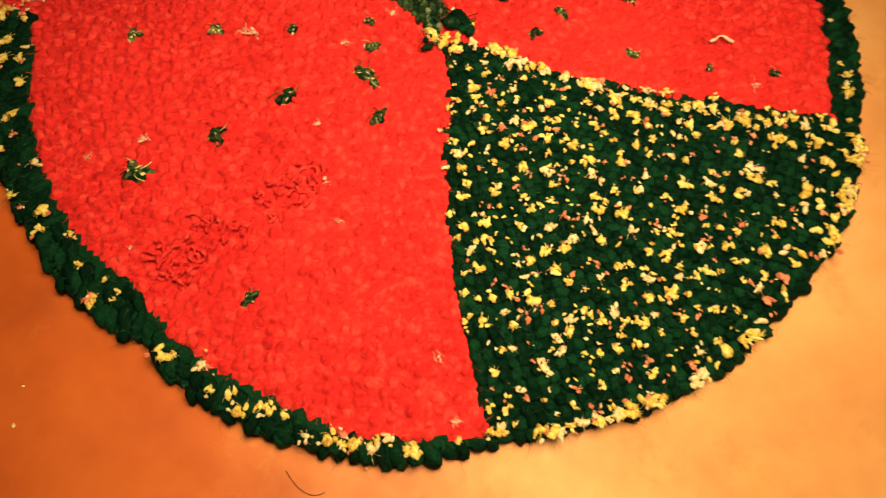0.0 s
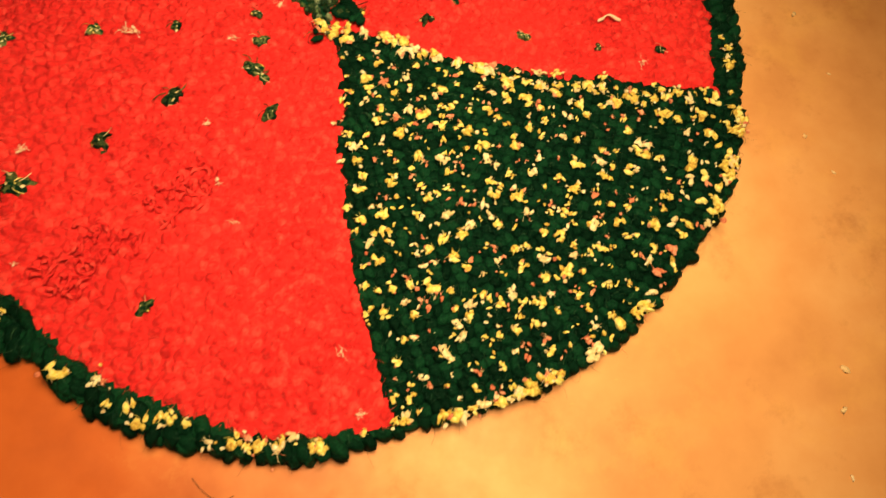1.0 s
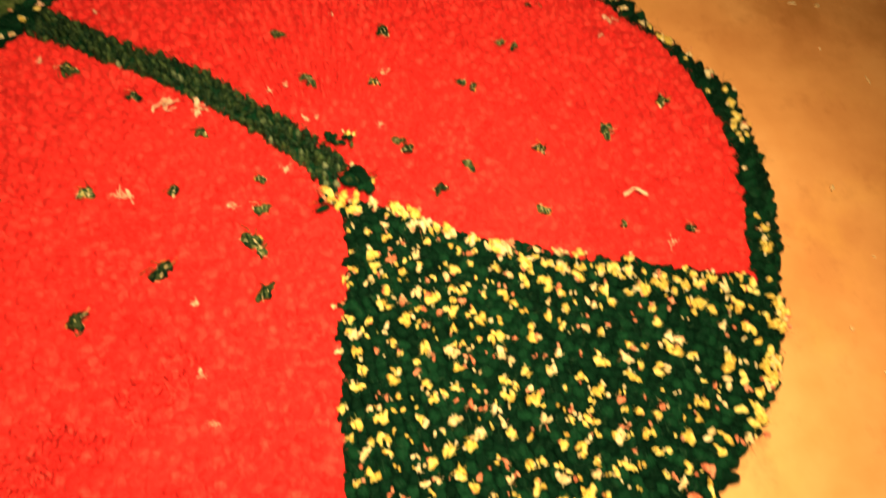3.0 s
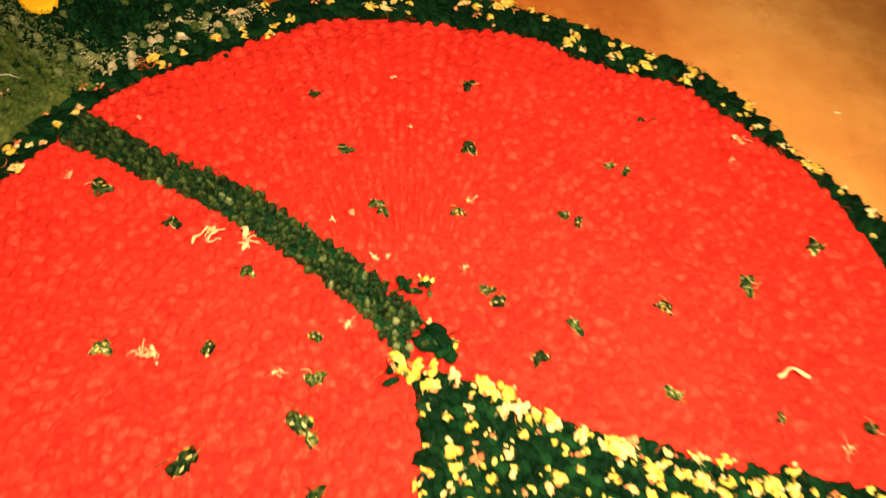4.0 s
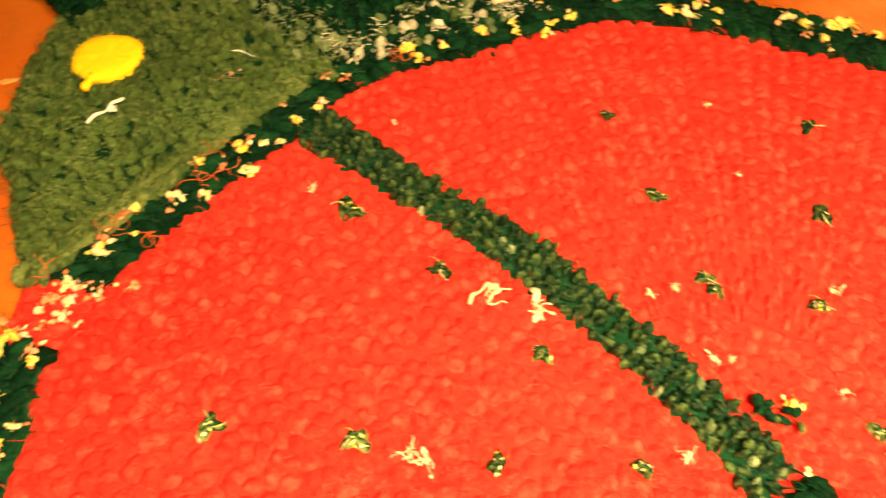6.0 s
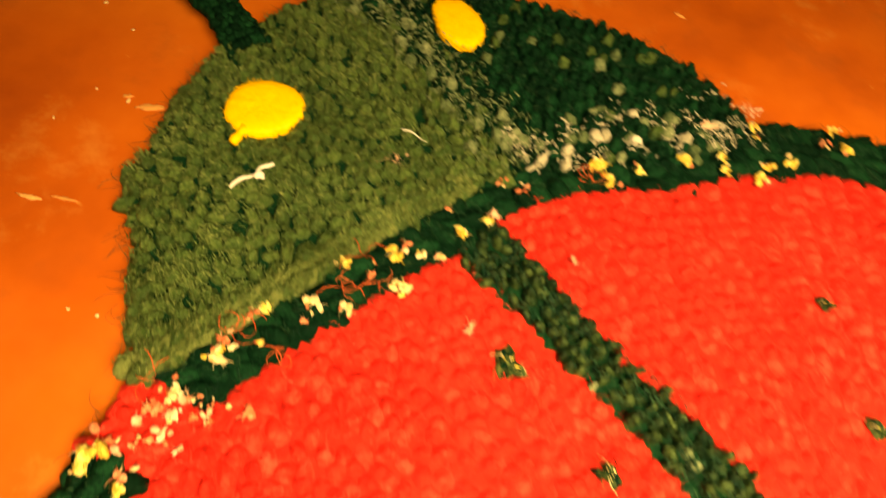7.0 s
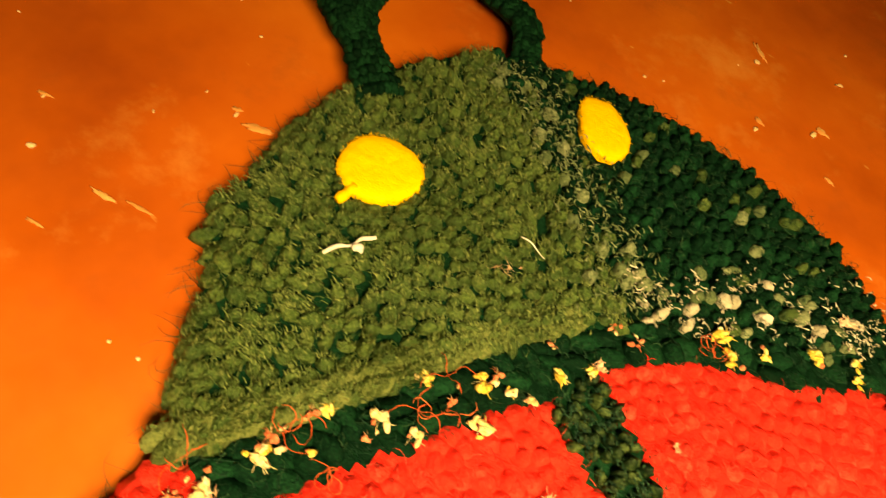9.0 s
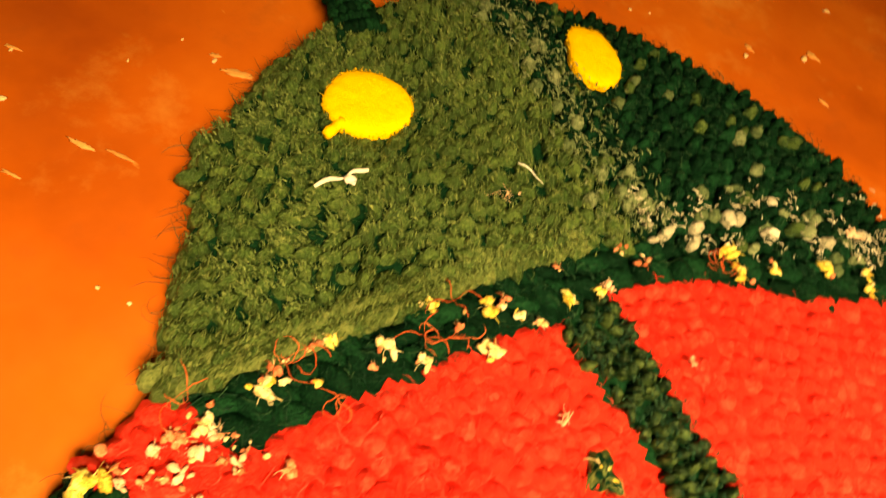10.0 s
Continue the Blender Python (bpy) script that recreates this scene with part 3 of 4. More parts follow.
def spot_mesh(seed):
    """A mottled moss-green knot with an uneven outline, small pale ends and a few hairs."""
    g = np.random.default_rng(seed)
    heap = Heap()
    sides, rings = 16, 6
    lobes, turn = g.uniform(0.10, 0.28, 3), g.uniform(0, 6.28, 3)
    verts = [(0, 0, 0.0019)]
    for k in range(1, rings + 1):
        for i in range(sides):
            a = 2 * math.pi * i / sides
            f = k / rings
            reach = 0.0050 * (1 + sum(l * math.sin((n + 2) * a + t) for n, (l, t) in enumerate(zip(lobes, turn)))) * (1 + g.normal(0, 0.07))
            lump = noise.noise((math.cos(a) * f * 3.2, math.sin(a) * f * 3.2, seed * 1.7))
            verts.append((f * reach * math.cos(a), 0.86 * f * reach * math.sin(a), 0.0019 * (1 - f ** 3) - 0.0010 * f ** 6 + 0.0009 * lump))
    faces = [(0, 1 + i, 1 + (i + 1) % sides) for i in range(sides)]
    for k in range(rings - 1):
        a, b = 1 + k * sides, 1 + (k + 1) * sides
        faces += [(a + i, b + i, b + (i + 1) % sides, a + (i + 1) % sides) for i in range(sides)]
    heap.add(verts, faces)
    for n in range(len(faces)):
        x, y, z = verts[faces[n][1]]
        tone = noise.noise((x * 700, y * 700, seed * 3.1)) + g.normal(0, 0.08)
        heap.mats[n] = 1 if tone < 0.0 else 2 if tone > 0.46 else 3 if tone > 0.41 else 0
    for i in range(5):
        a = g.uniform(0, 6.28)
        pts = [(0.008 * u * math.cos(a + u), 0.008 * u * math.sin(a + u), 0.0014 + 0.0010 * math.sin(u * 3)) for u in np.linspace(0.3, g.uniform(0.6, 1.0), 4)]
        tube(heap, pts, 0.0002, 3, int(g.choice(4, p=(0.5, 0.2, 0.2, 0.1))))
    me = heap.mesh("spot")
    for mat in (SPOT, GREEN_DARK, CREAM, YELLOW):
        me.materials.append(mat)
    return me


TUFTS = {"yellow": [tuft_mesh("tuft", [YELLOW, CREAM, CORAL], 6, 0.0050, s) for s in range(12)],
         "cream": [tuft_mesh("tuft", [CREAM, YELLOW, CORAL], 6, 0.0048, s + 20) for s in range(9)],
         "pale": [tuft_mesh("tuft", [LINT, WHITE_WORN, CORAL], 5, 0.0054, s + 80) for s in range(8)],
         "coral": [tuft_mesh("tuft", [CORAL, CREAM], 4, 0.0040, s + 40) for s in range(7)],
         "dark": [tuft_mesh("tuft", [GREEN_DARK, SPOT], 5, 0.0052, s + 120) for s in range(5)],
         "spot": [spot_mesh(s + 60) for s in range(12)]}


def tuft(kind, x, y, z, parent, scale=1.0, turn=None):
    me = TUFTS[kind][int(rng.integers(len(TUFTS[kind])))]
    ob = new("spot" if kind == "spot" else "tuft", me)
    ob.parent = parent
    ob.matrix_basis = pose(x, y, z, 0, 0, math.degrees(turn) if turn is not None else rng.uniform(0, 360)) @ Matrix.Diagonal((scale * rng.uniform(0.85, 1.25), scale * rng.uniform(0.7, 1.1), scale, 1))
    return ob


def pick_colour():
    u = rng.random()
    return "yellow" if u < 0.58 else "cream" if u < 0.84 else "coral"


tail_tufts = 0
loose = Heap()


def joined_tuft(heap, x, y, z, scale):
    kind = pick_colour()
    m = ("yellow", "cream", "coral").index(kind)
    for i in range(2):
        stitch(heap, x + rng.normal(0, 0.0015), y + rng.normal(0, 0.0015), z, rng.uniform(0, 6), 0.0036 * scale, 0.0022 * scale, 0.0018 * scale, m, 0.16)


for x, y, a, k in rows_round((0, 0), 0.0104, 0.0112, 0.33, ("tail",), turn=0.3):
    if rng.random() < 0.24:
        continue
    x, y = x + rng.normal(0, 0.002), y + rng.normal(0, 0.002)
    size = float(np.clip(rng.normal(0.82, 0.26), 0.4, 1.4))
    if tail_tufts < 300:
        tuft(pick_colour(), x, y, TOP + 0.0040, panels["tail"], size)
        tail_tufts += 1
    else:
        joined_tuft(loose, x, y, TOP + 0.0040, size)
# small bits between them
for x, y, a, k in rows_round((0, 0), 0.0102, 0.0128, 0.33, ("tail",), turn=1.3):
    if rng.random() < 0.5:
        joined_tuft(loose, x, y, TOP + 0.0034, rng.uniform(0.25, 0.55))
tagged(mesh_part("tuft_scatter", loose.mesh("tuft_scatter"), [YELLOW, CREAM, CORAL], panels["tail"], "small yellow, cream and coral tufts"), kind="stuff")

# tufts in the border come in groups
for i in range(230):
    th = rng.uniform(0, 360)
    if noise.noise((th * 0.13, 3.0, 0)) < -0.3 and not 108 < th < 165:
        continue
    if 106 < th < 172:
        continue
    lo, hi = float(wing_edge(th)), float(rim(th))
    r = lo + (hi - lo) * rng.uniform(0.05, 0.98)
    x, y = BODY[0] + r * math.cos(math.radians(th)), BODY[1] + r * math.sin(math.radians(th))
    kind = pick_colour() if rng.random() < 0.6 else "yellow"
    tuft(kind, x, y, TOP + 0.0048, panels["border"], float(np.clip(rng.normal(0.95, 0.3), 0.5, 1.6)) * (0.78 if 105 < th < 165 else 1), math.radians(th) + 0.8 + rng.normal(0, 0.5))
# single blossoms of yarn in the band between head and wings
for x, y, kind, size in ((-0.248, 0.156, "yellow", 0.9), (-0.229, 0.168, "yellow", 1.1), (-0.277, 0.103, "cream", 1.3), (-0.278, 0.105, "yellow", 0.9), (-0.253, 0.135, "cream", 1.1), (-0.240, 0.137, "cream", 0.9),
                         (-0.222, 0.154, "cream", 0.9), (-0.211, 0.173, "cream", 0.9), (-0.205, 0.188, "yellow", 0.9), (-0.196, 0.198, "yellow", 0.7), (-0.195, 0.222, "coral", 0.8), (-0.184, 0.222, "coral", 0.8),
                         (-0.214, 0.199, "coral", 0.7), (-0.152, 0.250, "yellow", 1.2), (-0.146, 0.242, "yellow", 1.0), (-0.133, 0.253, "yellow", 0.8), (-0.110, 0.268, "yellow", 1.1), (-0.092, 0.276, "yellow", 0.8),
                         (-0.090, 0.268, "yellow", 0.7), (-0.073, 0.271, "yellow", 1.2), (-0.274, 0.124, "coral", 0.9), (-0.270, 0.128, "yellow", 0.8), (-0.280, 0.110, "coral", 0.9), (-0.254, 0.127, "coral", 0.7),
                         (-0.227, 0.174, "coral", 0.9), (-0.236, 0.155, "coral", 0.7), (-0.219, 0.171, "cream", 0.5), (-0.266, 0.113, "yellow", 0.5), (-0.286, 0.086, "cream", 0.9)):
    tuft(kind, x, y, TOP + 0.0046, panels["border"], size)
# a pale tangle where head, wing and border meet
for i in range(22):
    u = rng.uniform(0, 1)
    x, y = -0.300 + 0.032 * u + rng.normal(0, 0.005), 0.064 + 0.026 * u + rng.normal(0, 0.006)
    tuft("pale" if rng.random() < 0.65 else "coral", x, y, TOP + 0.0030, panels["border"], rng.uniform(0.5, 1.0))
# a line of tufts along the seam between tail and wing, and the knot in the middle
for i in range(34):
    rho = 0.02 + 0.25 * (i / 34) ** 1.1 + rng.normal(0, 0.003)
    ph = math.radians(float(seams(rho)[1]) - 2.5 - rng.exponential(2.0))
    tuft("yellow" if rng.random() < 0.7 else "cream", rho * math.cos(ph), rho * math.sin(ph), TOP + 0.0048, panels["tail"], rng.uniform(0.8, 1.5))
for x, y, c, s in ((-0.002, 0.002, "yellow", 1.9), (0.004, -0.006, "yellow", 1.4), (0.026, 0.010, "yellow", 1.1), (0.017, 0.013, "dark", 1.9), (0.022, 0.008, "dark", 1.7),
                   (-0.009, -0.004, "dark", 1.2), (0.005, 0.045, "dark", 1.3), (0.019, 0.049, "yellow", 0.9), (0.013, 0.047, "dark", 1.0), (0.016, 0.021, "cream", 0.9)):
    tuft(c, x, y, TOP + 0.005, panels["right"], s * (1.45 if c == "dark" else 1))

# dark tufts worked into the red wings, as a ladybird's spots
for x, y, s in ((0.067, 0.209, 1), (-0.023, 0.155, 0.9), (0.058, 0.150, 1.1), (-0.007, 0.109, 0.8), (-0.003, 0.103, 0.8), (0.043, 0.098, 1), (-0.042, 0.208, 0.8), (0.183, 0.167, 0.5),
                (0.192, 0.165, 0.5), (0.149, 0.127, 0.6), (0.159, 0.122, 0.7), (0.108, 0.090, 0.8), (0.117, 0.084, 0.8), (0.052, 0.041, 0.8), (0.057, 0.034, 1), (0.152, 0.020, 1),
                (0.207, 0.032, 0.9), (0.206, 0.026, 0.8), (0.097, 0.014, 0.8), (0.073, -0.003, 0.9), (0.261, 0.052, 1), (0.140, -0.031, 0.8), (0.239, -0.061, 0.7), (0.193, -0.050, 0.6)):
    tuft("spot", x, y, TOP + 0.0026, panels["right"], s * 1.1)
for x, y, s in ((-0.208, -0.085, 1.4), (-0.157, -0.063, 1.2), (-0.110, -0.038, 1.1), (-0.055, -0.024, 1.2), (-0.051, -0.032, 0.9), (-0.049, -0.062, 1), (-0.213, 0.029, 0.9),
                (-0.156, 0.027, 0.8), (-0.047, -0.002, 0.8), (-0.046, 0.022, 0.8), (-0.140, -0.181, 0.8), (-0.172, 0.136, 1), (-0.127, 0.105, 0.9), (-0.083, 0.067, 0.7), (-0.102, 0.021, 0.8)):
    tuft("spot", x, y, TOP + 0.0026, panels["left"], s * 1.3)

# ---- fuzz and loose threads ----
def fibres(name, sites, mat, parent, label, radius, length, lift, bend):
    """Many fine wool hairs in one mesh. sites: rows of x, y, z and heading."""
    p = np.array(sites)
    n, pts, sides = len(p), 5, 3
    u = np.linspace(0, 1, pts)
    ln = rng.uniform(length[0], length[1], n)
    heading = p[:, 3, None] + bend * rng.normal(0, 1, n)[:, None] * u + rng.normal(0, 0.12, (n, pts))
    step = ln[:, None] / (pts - 1)
    x = p[:, 0, None] + np.cumsum(np.cos(heading) * step, 1)
    y = p[:, 1, None] + np.cumsum(np.sin(heading) * step, 1)
    z = p[:, 2, None] + rng.uniform(lift[0], lift[1], n)[:, None] * np.sin(u * 2.6)
    r = radius * rng.uniform(0.6, 1.4, n)[:, None] * (1.1 - 0.7 * u)
    verts = np.zeros((n, pts, sides, 3))
    for k in range(sides):
        a = 2 * math.pi * k / sides
        verts[:, :, k, 0] = x - np.sin(heading) * r * math.cos(a)
        verts[:, :, k, 1] = y + np.cos(heading) * r * math.cos(a)
        verts[:, :, k, 2] = z + r * math.sin(a)
    quad = np.array([(j * sides + k, j * sides + (k + 1) % sides, (j + 1) * sides + (k + 1) % sides, (j + 1) * sides + k) for j in range(pts - 1) for k in range(sides)])
    faces = (quad[None] + (np.arange(n) * pts * sides)[:, None, None]).reshape(-1, 4)
    me = bpy.data.meshes.new(name)
    me.from_pydata(verts.reshape(-1, 3).tolist(), [], faces.tolist())
    return tagged(mesh_part(name, me, mat, parent, label), kind="stuff")


for sites, patch in EYE_FUZZ:
    fibres("eye_fuzz", sites, YELLOW_EYE, patch, "yellow felt fibres", 0.00011, (0.0007, 0.0020), (0, 0.0006), 1.2)
edge = []
for i in range(420):
    th = rng.uniform(0, 360)
    r = float(rim(th)) + 0.002
    x, y = BODY[0] + r * math.cos(math.radians(th)), BODY[1] + r * math.sin(math.radians(th))
    rh, ah = polar(x, y, HEAD)
    if rh > head_edge(ah):
        edge.append((x, y, rng.uniform(0.002, 0.009), math.radians(th) + rng.normal(0, 0.9)))
for i in range(420):
    a = rng.uniform(34, 230)
    r = float(head_edge(a)) + 0.003
    edge.append((HEAD[0] + r * math.cos(math.radians(a)), HEAD[1] + r * math.sin(math.radians(a)), rng.uniform(0.002, 0.009), math.radians(a) + rng.normal(0, 0.9)))
fibres("edge_fuzz", edge, DARK_FIBRE, rug, "stray dark fibres along the edge", 0.00011, (0.003, 0.012), (-0.001, 0.003), 2.2)
lay = {"left": [], "right": [], "head": [], "tail": [], "spine": [], "border": []}
for i in range(52000):
    x, y = rng.uniform(-0.37, 0.33), rng.uniform(-0.3, 0.37)
    k = region(x, y)
    if k == "none" or (k in ("left", "right", "tail") and rng.random() < 0.55):
        continue
    lay[k].append((x, y, TOP + (0.0022 if k in ("left", "right") else 0.0034) + (puff(x, y) if k == "head" else 0) + rng.normal(0, 0.0004), rng.uniform(0, 6.28)))
fibres("fuzz", lay["left"], RED_FIBRE, panels["left"], "fine red wool fibres", 0.00013, (0.003, 0.008), (0, 0.0012), 1.6)
fibres("fuzz", lay["right"], RED_FIBRE, panels["right"], "fine red wool fibres", 0.00013, (0.003, 0.008), (0, 0.0012), 1.6)
split = lambda w: (w[0] + 0.195) * 0.63 + (w[1] - 0.225) * 0.775 < 0.016
fibres("fuzz", [w for w in lay["head"] if split(w)][::3], OLIVE_FIBRE, panels["head"], "fine olive wool fibres", 0.00012, (0.002, 0.006), (0, 0.0014), 1.6)
nap = []
olive = [w for w in works["head"] if w[7] in (0, 4) and split(w) and math.hypot(w[0] + 0.312, w[1] - 0.223) > 0.018]
while len(nap) < 13000:
    x, y, z, a, long, wide, high, m = olive[int(rng.integers(len(olive)))]
    dx, dy = rng.normal(0, 0.0017, 2)
    nap.append((x + dx, y + dy, z + high * (0.98 - 60 * math.hypot(dx, dy)), 2.0 + 1.4 * noise.noise((x * 25, y * 25, 5.0)) + rng.normal(0, 0.35)))
fibres("nap", nap, OLIVE_FIBRE, panels["head"], "raised nap of olive wool", 0.00024, (0.0012, 0.0032), (0, 0.0008), 0.5)
fibres("fuzz", [w for w in lay["head"] if not split(w)], DARK_FIBRE, panels["head"], "fine dark wool fibres", 0.00016, (0.002, 0.006), (0, 0.0014), 1.6)
fibres("nap", [(x, y, z + 0.0012, 2.3 + rng.normal(0, 0.4)) for x, y, z, a in lay["spine"] + lay["spine"]], DARK_FIBRE, panels["spine"], "raised nap of green wool", 0.0002, (0.0012, 0.0030), (0, 0.0008), 0.5)
for k in ("tail", "spine", "border"):
    fibres("fuzz", lay[k], DARK_FIBRE, panels[k], "fine dark wool fibres", 0.00015, (0.002, 0.007), (0, 0.0016), 1.6)
# frayed pale strands at the foot of the head, and along its seam
pale, faded = [], []
for i in range(800):
    th, r = rng.uniform(104, 131), 0.276 + abs(rng.normal(0.018, 0.011))
    x, y = BODY[0] + r * math.cos(math.radians(th)), BODY[1] + r * math.sin(math.radians(th))
    if noise.noise((x * 70, y * 70, 2.0)) > 0.0:
        pale.append((x, y, TOP + 0.0042 + puff(x, y), math.radians(th) + 1.57 + rng.normal(0, 0.9)))
for i in range(700):
    u, v = rng.uniform(0.0, 0.145), rng.normal(0.014, 0.010)
    faded.append((-0.195 - 0.775 * u + 0.63 * v, 0.225 + 0.63 * u + 0.775 * v, TOP + 0.0044 + puff(-0.195 - 0.775 * u, 0.225 + 0.63 * u), 2.4 + rng.normal(0, 0.8)))
fibres("frayed_strand", pale, WHITE_WORN, panels["head"], "frayed off-white strands", 0.00032, (0.0010, 0.0040), (0, 0.0006), 2.8)
fibres("frayed_strand", faded, GREEN_PALE, panels["head"], "frayed pale green strands", 0.00034, (0.0014, 0.0042), (0, 0.0008), 1.2)


def curl(x, y, z, size, loops, mat, radius, parent, name, angle=0.0):
    """A loose thread that wanders and loops."""
    heap = Heap()
    n = 26
    u = np.linspace(0, 1, n)
    heading = angle + np.cumsum(rng.normal(0, 0.25, n)) + loops * u * 6.28
    pts = np.stack([np.cumsum(np.cos(heading)) * size / n, np.cumsum(np.sin(heading)) * size / n, 0.0012 * np.sin(u * 9) + 0.001], 1)
    pts -= pts.mean(0) * (1, 1, 0)
    tube(heap, pts, radius * (0.75 + 0.3 * np.sin(u * 11)), 6)
    ob = mesh_part(name, heap.mesh(name), mat, parent)
    ob.matrix_basis = pose(x, y, z)
    return ob


for x, y, size, turns in ((-0.273, 0.114, 0.04, 0.9), (-0.244, 0.146, 0.034, 0.5), (-0.257, 0.111, 0.036, 1.2), (-0.233, 0.153, 0.03, 0.4), (-0.158, 0.238, 0.034, 1.3), (-0.152, 0.240, 0.03, -0.9), (-0.298, 0.090, 0.04, 0.8), (-0.279, 0.118, 0.03, 0.6), (-0.244, 0.161, 0.04, 0.1), (-0.244, 0.142, 0.026, 0.4)):
    for k in range(2):
        curl(x + rng.normal(0, 0.002), y + rng.normal(0, 0.002), TOP + 0.0062, size * rng.uniform(0.45, 0.85), turns + rng.normal(0, 0.25), THREAD, 0.00018, panels["border"], "loose_thread", rng.uniform(0, 6))

# pulled loops in two ridges across the wing
for i in range(52):
    u = rng.uniform(0, 1)
    x, y = -0.192 + 0.10 * u + rng.normal(0, 0.004), -0.146 + 0.052 * u - 0.016 * (i % 2) + rng.normal(0, 0.0035)
    curl(x, y, TOP + 0.0024, rng.uniform(0.010, 0.022), rng.uniform(-0.8, 0.8), RED, 0.0013, panels["left"], "pulled_loop", rng.uniform(-0.3, 1.3))

# ---- lint lying on the rug ----
LINTS = [(0.052, 0.106, 0.012, 1.2, 0.0013), (0.014, 0.220, 0.006, 0.3, 0.001), (-0.010, 0.068, 0.010, 0.6, 0.0012), (-0.003, 0.069, 0.006, 0.6, 0.0012), (-0.022, 0.103, 0.007, 0.3, 0.0011),
         (-0.034, 0.099, 0.008, 0.2, 0.001), (0.247, 0.141, 0.016, 1.5, 0.0018), (0.234, 0.125, 0.009, 0.2, 0.001), (0.021, 0.171, 0.006, 0.2, 0.0008),
         (-0.155, 0.190, 0.007, 0.9, 0.001), (0.041, 0.057, 0.010, 0.1, 0.0008), (0.221, -0.069, 0.014, 1.6, 0.0011), (-0.203, -0.060, 0.011, 0.5, 0.0017), (-0.091, -0.063, 0.009, 0.5, 0.0014),
         (-0.065, 0.003, 0.013, 1.2, 0.0014)]
LINTS += [(-0.131, 0.020, 0.014, 0.3, 0.0014), (-0.238, -0.070, 0.011, 0.2, 0.0008), (-0.083, -0.138, 0.010, 0.3, 0.0008), (-0.089, -0.108, 0.008, 0.5, 0.0011), (-0.034, -0.233, 0.012, 1.4, 0.0011),
          (-0.029, -0.270, 0.014, 0.1, 0.0010), (-0.209, -0.138, 0.006, 0.1, 0.0008), (-0.104, 0.093, 0.018, 2.2, 0.0028), (-0.084, 0.088, 0.020, 2.2, 0.0032),
          (-0.133, 0.023, 0.018, 0.4, 0.0020), (-0.190, 0.145, 0.010, 0.7, 0.0011), (-0.029, 0.028, 0.012, 0.8, 0.0014), (-0.246, 0.215, 0.018, 0.2, 0.0005)]
LINTS += [(-0.194, 0.201, 0.010, 0.2, 0.0018), (-0.100, 0.297, 0.014, 1.4, 0.0024), (-0.080, 0.320, 0.022, 0.1, 0.0010)]
def fluff(x, y, z, size, body):
    """A scrap of fluff: a few flattened wisps and a tangle of fine threads."""
    heap = Heap()
    aim = rng.uniform(0, 6.28)
    for i in range(int(rng.integers(2, 5))):
        at = rng.normal(0, size * 0.22)
        stitch(heap, at * math.cos(aim) + rng.normal(0, body * 0.5), at * math.sin(aim) + rng.normal(0, body * 0.5), 0.0004, aim + rng.normal(0, 0.6), body * rng.uniform(0.7, 1.7), body * rng.uniform(0.35, 0.8), 0.0007, 0, 0.25)
    n = 9
    u = np.linspace(0, 1, n)
    for i in range(5):
        heading = aim + rng.normal(0, 0.6) + np.cumsum(rng.normal(0, 0.7, n))
        long = size * rng.uniform(0.4, 1.0)
        pts = np.stack([np.cumsum(np.cos(heading)) * long / n, np.cumsum(np.sin(heading)) * long / n, 0.0007 + 0.0006 * np.sin(u * 7 + i)], 1)
        pts += (rng.normal(0, size * 0.12), rng.normal(0, size * 0.12), 0) - pts.mean(0) * (1, 1, 0)
        tube(heap, pts, body * rng.uniform(0.10, 0.22), 4)
    ob = mesh_part("lint", heap.mesh("lint"), LINT)
    ob.matrix_basis = pose(x, y, z)
    return ob


for x, y, s, l, r in LINTS:
    ob = fluff(x, y, TOP + 0.0026 + max(0, 0.0014 * (math.hypot(x + 0.2, y - 0.2) < 0.16)) + puff(x, y), s * 0.85, r * 0.8)
    tagged(ob, "small pale scrap of lint lying on the woollen rug", "lint", "lint on the rug")


def thread(points, radius, label, mat=LINT):
    heap = Heap()
    p = np.array([(x, y, 0.0) for x, y in points])
    t = np.linspace(0, len(p) - 1, 24)
    q = np.stack([np.interp(t, range(len(p)), p[:, i]) for i in range(3)], 1)
    for i in range(3):
        q[1:-1] = (q[:-2] + q[1:-1] + q[2:]) / 3
    q[:, 2] = 0.0006 * np.sin(t * 3)
    middle = q.mean(0)
    tube(heap, q - middle, radius * (1 + 0.35 * np.sin(t * 2.3)), 6)
    ob = mesh_part("lint_thread", heap.mesh("lint_thread"), mat)
    ob.location = (middle[0], middle[1], TOP + 0.0040 + radius + (puff(middle[0], middle[1]) + 0.0014 if middle[0] < -0.2 else 0))
    tagged(ob, label, "lint", "lint on the rug")


thread([(-0.3065, 0.1745), (-0.3035, 0.1815), (-0.2995, 0.1845), (-0.2985, 0.1895), (-0.2945, 0.1935)], 0.0007, "thin pale thread lying on the olive wool", PALE_LINT)
thread([(-0.2985, 0.1830), (-0.2965, 0.1850), (-0.2955, 0.1840)], 0.0013, "short pale scrap of thread on the olive wool", PALE_LINT)
thread([(0.199, -0.029), (0.203, -0.028), (0.208, -0.024), (0.212, -0.027), (0.217, -0.031)], 0.0010, "wavy pale thread lying on the red wool")
thread([(-0.114, 0.087), (-0.113, 0.092), (-0.109, 0.094), (-0.106, 0.098)], 0.0008, "thin pale thread lying on the red wool")
thread([(-0.247, 0.232), (-0.241, 0.232), (-0.234, 0.229)], 0.00022, "thin pale thread lying on the olive wool", PALE_LINT)


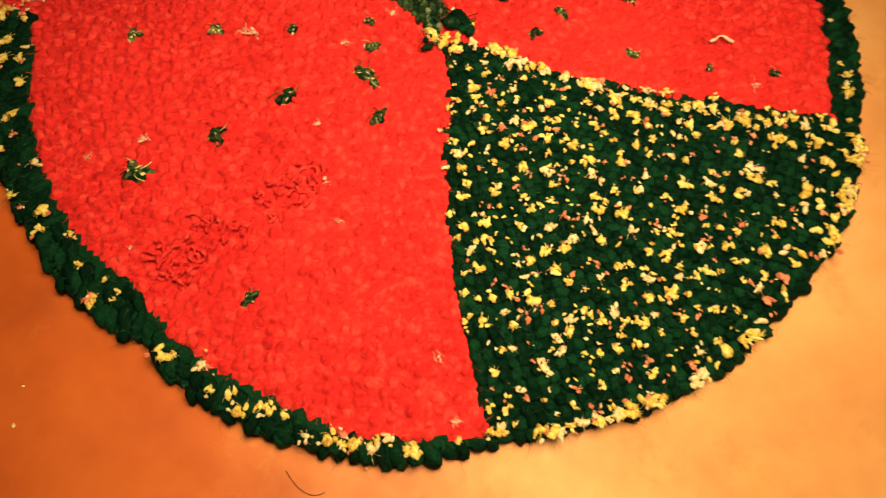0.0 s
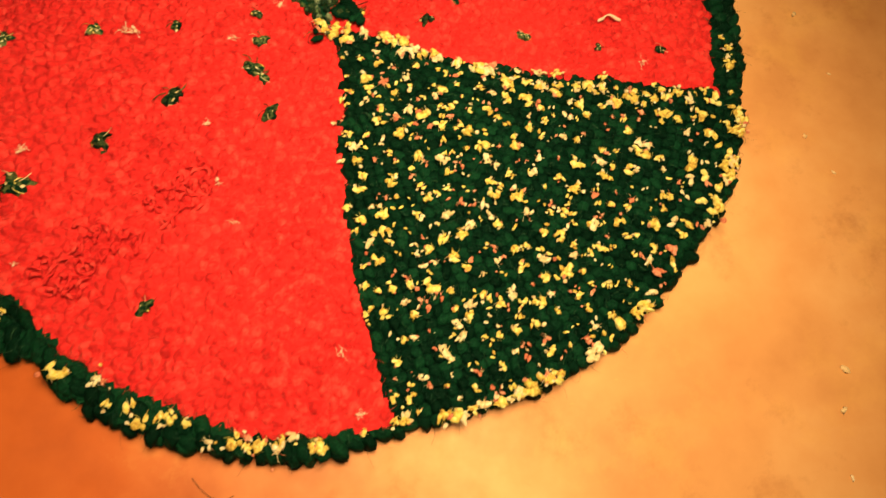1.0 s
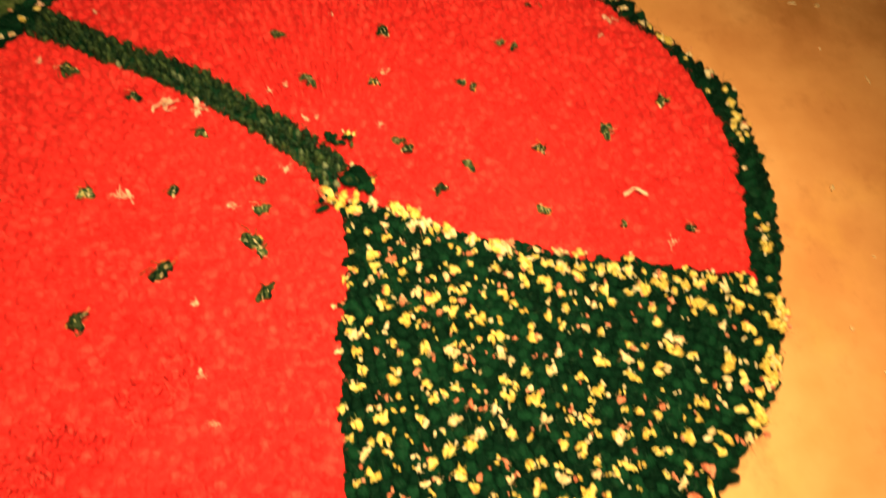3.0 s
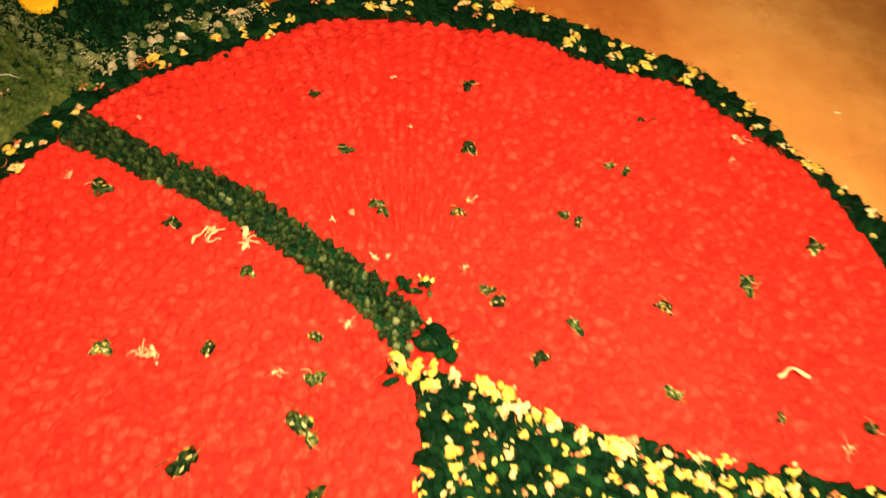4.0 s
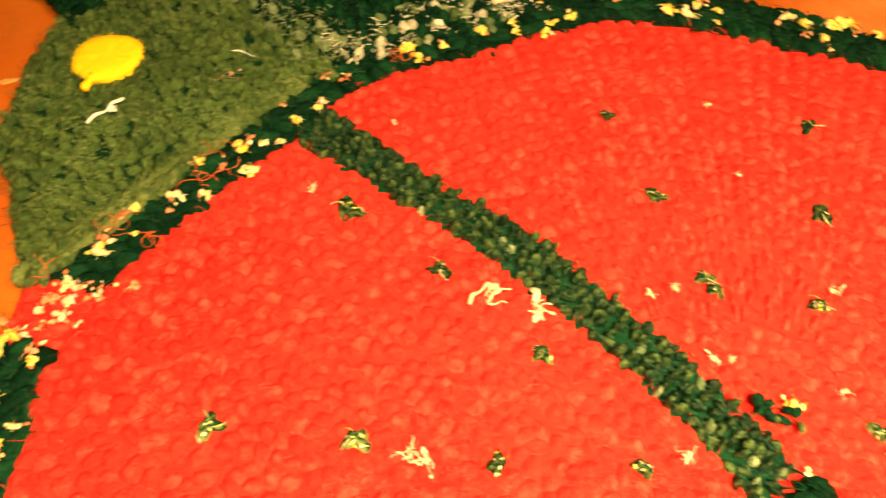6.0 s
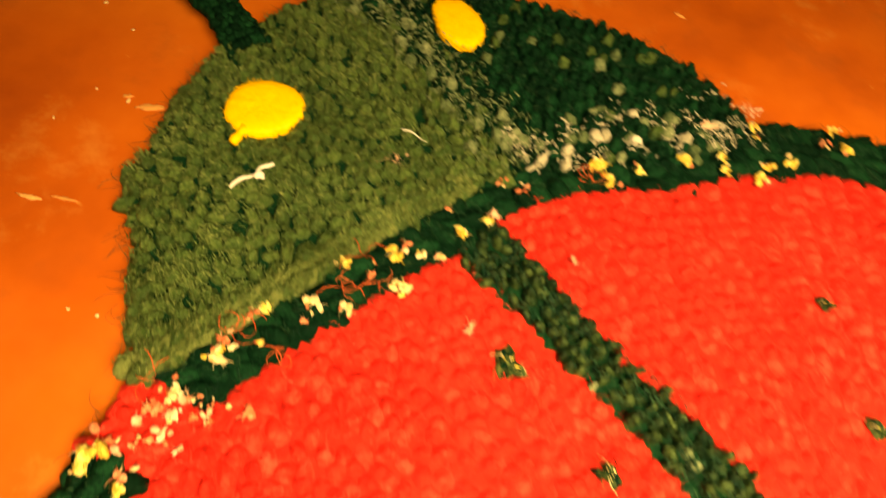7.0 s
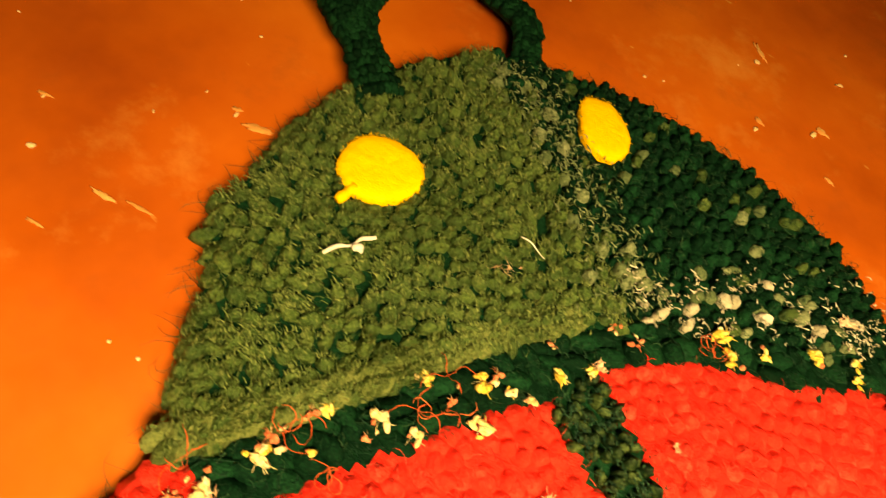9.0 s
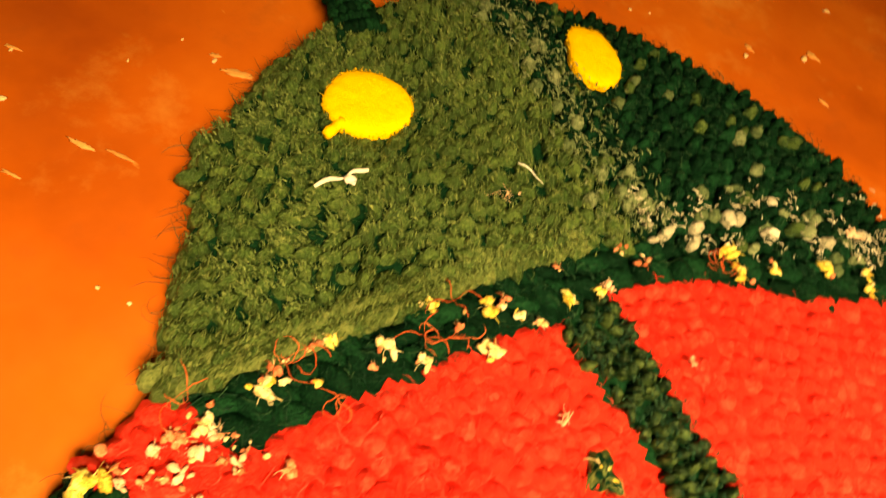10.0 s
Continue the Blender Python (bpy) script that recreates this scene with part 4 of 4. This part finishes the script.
# ---- crumbs on the floor ----
def crumb(x, y, size, flat, mat=CRUMB):
    heap = Heap()
    v = DOME * (1 + rng.normal(0, 0.2, (len(DOME), 1))) * (size, size * rng.uniform(0.45, 0.9), size * flat)
    a = rng.uniform(0, 6.28)
    v = np.stack([v[:, 0] * math.cos(a) - v[:, 1] * math.sin(a), v[:, 0] * math.sin(a) + v[:, 1] * math.cos(a), v[:, 2] - v[:, 2].min()], 1)
    heap.add(v, DOME_FACES + [tuple(range(len(DOME) - 1, len(DOME) - 10, -1))])
    ob = mesh_part("crumb", heap.mesh("crumb"), mat)
    ob.location = (x, y, 0.0)
    tagged(ob, "tiny pale crumb of dirt lying on the floor", "crumb", "crumbs on the floor")


for x, y, s in ((-0.429, 0.151, 0.0018), (-0.383, 0.217, 0.0014), (-0.167, 0.409, 0.0020), (-0.134, 0.434, 0.0028), (-0.301, 0.424, 0.0012), (-0.238, 0.397, 0.0012), (-0.182, 0.471, 0.0022), (-0.127, 0.497, 0.0024),
                (-0.431, 0.278, 0.0012), (-0.462, 0.276, 0.0012), (-0.523, 0.222, 0.0016), (-0.445, 0.172, 0.0012), (-0.409, 0.195, 0.001), (-0.401, 0.219, 0.001), (-0.454, 0.151, 0.0018), (-0.397, 0.094, 0.0012),
                (-0.335, 0.109, 0.0008), (-0.347, 0.108, 0.0008), (-0.407, 0.264, 0.001), (0.374, -0.099, 0.0018), (0.328, -0.147, 0.0020), (0.274, -0.313, 0.0036), (0.261, -0.336, 0.0022), (0.336, -0.180, 0.0018),
                (0.372, -0.039, 0.0022), (0.247, -0.374, 0.0018), (-0.274, -0.234, 0.0014), (-0.271, -0.212, 0.001)):
    crumb(x, y, s, 0.35)
for i in range(60):
    a, r = rng.uniform(0, 6.28), rng.uniform(0.36, 0.75)
    x, y = r * math.cos(a), r * math.sin(a)
    if math.hypot(x - HEAD[0], y - HEAD[1]) > 0.19 and math.hypot(x + 0.36, y - 0.33) > 0.06:
        crumb(x, y, rng.uniform(0.0006, 0.0014), 0.4)


def smear(x, y, long, wide, heading, mat=SMEAR):
    """A dried streak: a thin crust with a ragged outline."""
    heap = Heap()
    n = 22
    ring, inner = [], []
    for i in range(n):
        a = 2 * math.pi * i / n
        w = 1 + rng.normal(0, 0.22)
        ring.append((long * w * math.cos(a), wide * w * math.sin(a), 0.0))
        inner.append((long * w * 0.8 * math.cos(a), wide * w * 0.8 * math.sin(a), 0.0004 + rng.uniform(0, 0.0002)))
    c, s = math.cos(heading), math.sin(heading)
    verts = [(c * px - s * py, s * px + c * py, pz) for px, py, pz in ring + inner]
    heap.add(verts, [(i, (i + 1) % n, n + (i + 1) % n, n + i) for i in range(n)] + [tuple(range(n, 2 * n)), tuple(range(n))[::-1]])
    ob = mesh_part("smear", heap.mesh("smear"), mat)
    ob.location = (x, y, 0.0)
    tagged(ob, "pale dried smear on the worn floor", "smear", "smears on the floor")


for x, y, long, wide, heading in ((-0.392, 0.151, 0.0056, 0.0013, 0.1), (-0.378, 0.155, 0.0060, 0.0008, 0.1), (-0.371, 0.217, 0.0072, 0.0022, 0.3), (-0.385, 0.220, 0.0024, 0.0012, 0.3),
                                  (-0.183, 0.484, 0.0085, 0.0018, -0.8), (-0.167, 0.418, 0.0032, 0.0018, -0.6), (-0.130, 0.442, 0.0044, 0.0026, -0.4), (-0.281, 0.481, 0.0040, 0.0014, 0.5), (-0.118, 0.403, 0.0036, 0.0014, -0.5),
                                  (-0.446, 0.173, 0.0040, 0.0008, 0.2), (-0.401, 0.127, 0.0036, 0.0007, 0.1), (-0.301, 0.435, 0.0024, 0.0012, 0.3), (-0.467, 0.282, 0.0030, 0.0010, 0.6)):
    smear(x, y, long, wide, heading)
for i in range(18):
    x, y = rng.normal(0.46, 0.05), rng.uniform(-0.06, 0.27)
    smear(x, y, rng.uniform(0.0018, 0.0070), rng.uniform(0.0008, 0.0026), rng.uniform(-1.6, 1.6), CRUMB)


# ---- a long hair by the rug's edge ----
strand = Heap()
u = np.linspace(0, 1, 16)
tube(strand, np.stack([0.016 * u - 0.005 * np.sin(u * 4), -0.012 * u + 0.004 * np.sin(u * 6), 0.0008 + 0.0010 * np.sin(u * 3)], 1), 0.00015, 5)
strand_ob = mesh_part("stray_hair", strand.mesh("stray_hair"), DARK_FIBRE)
strand_ob.location = (-0.126, -0.282, 0.0)
tagged(strand_ob, "thin dark wool hair lying on the worn floor", "hair")
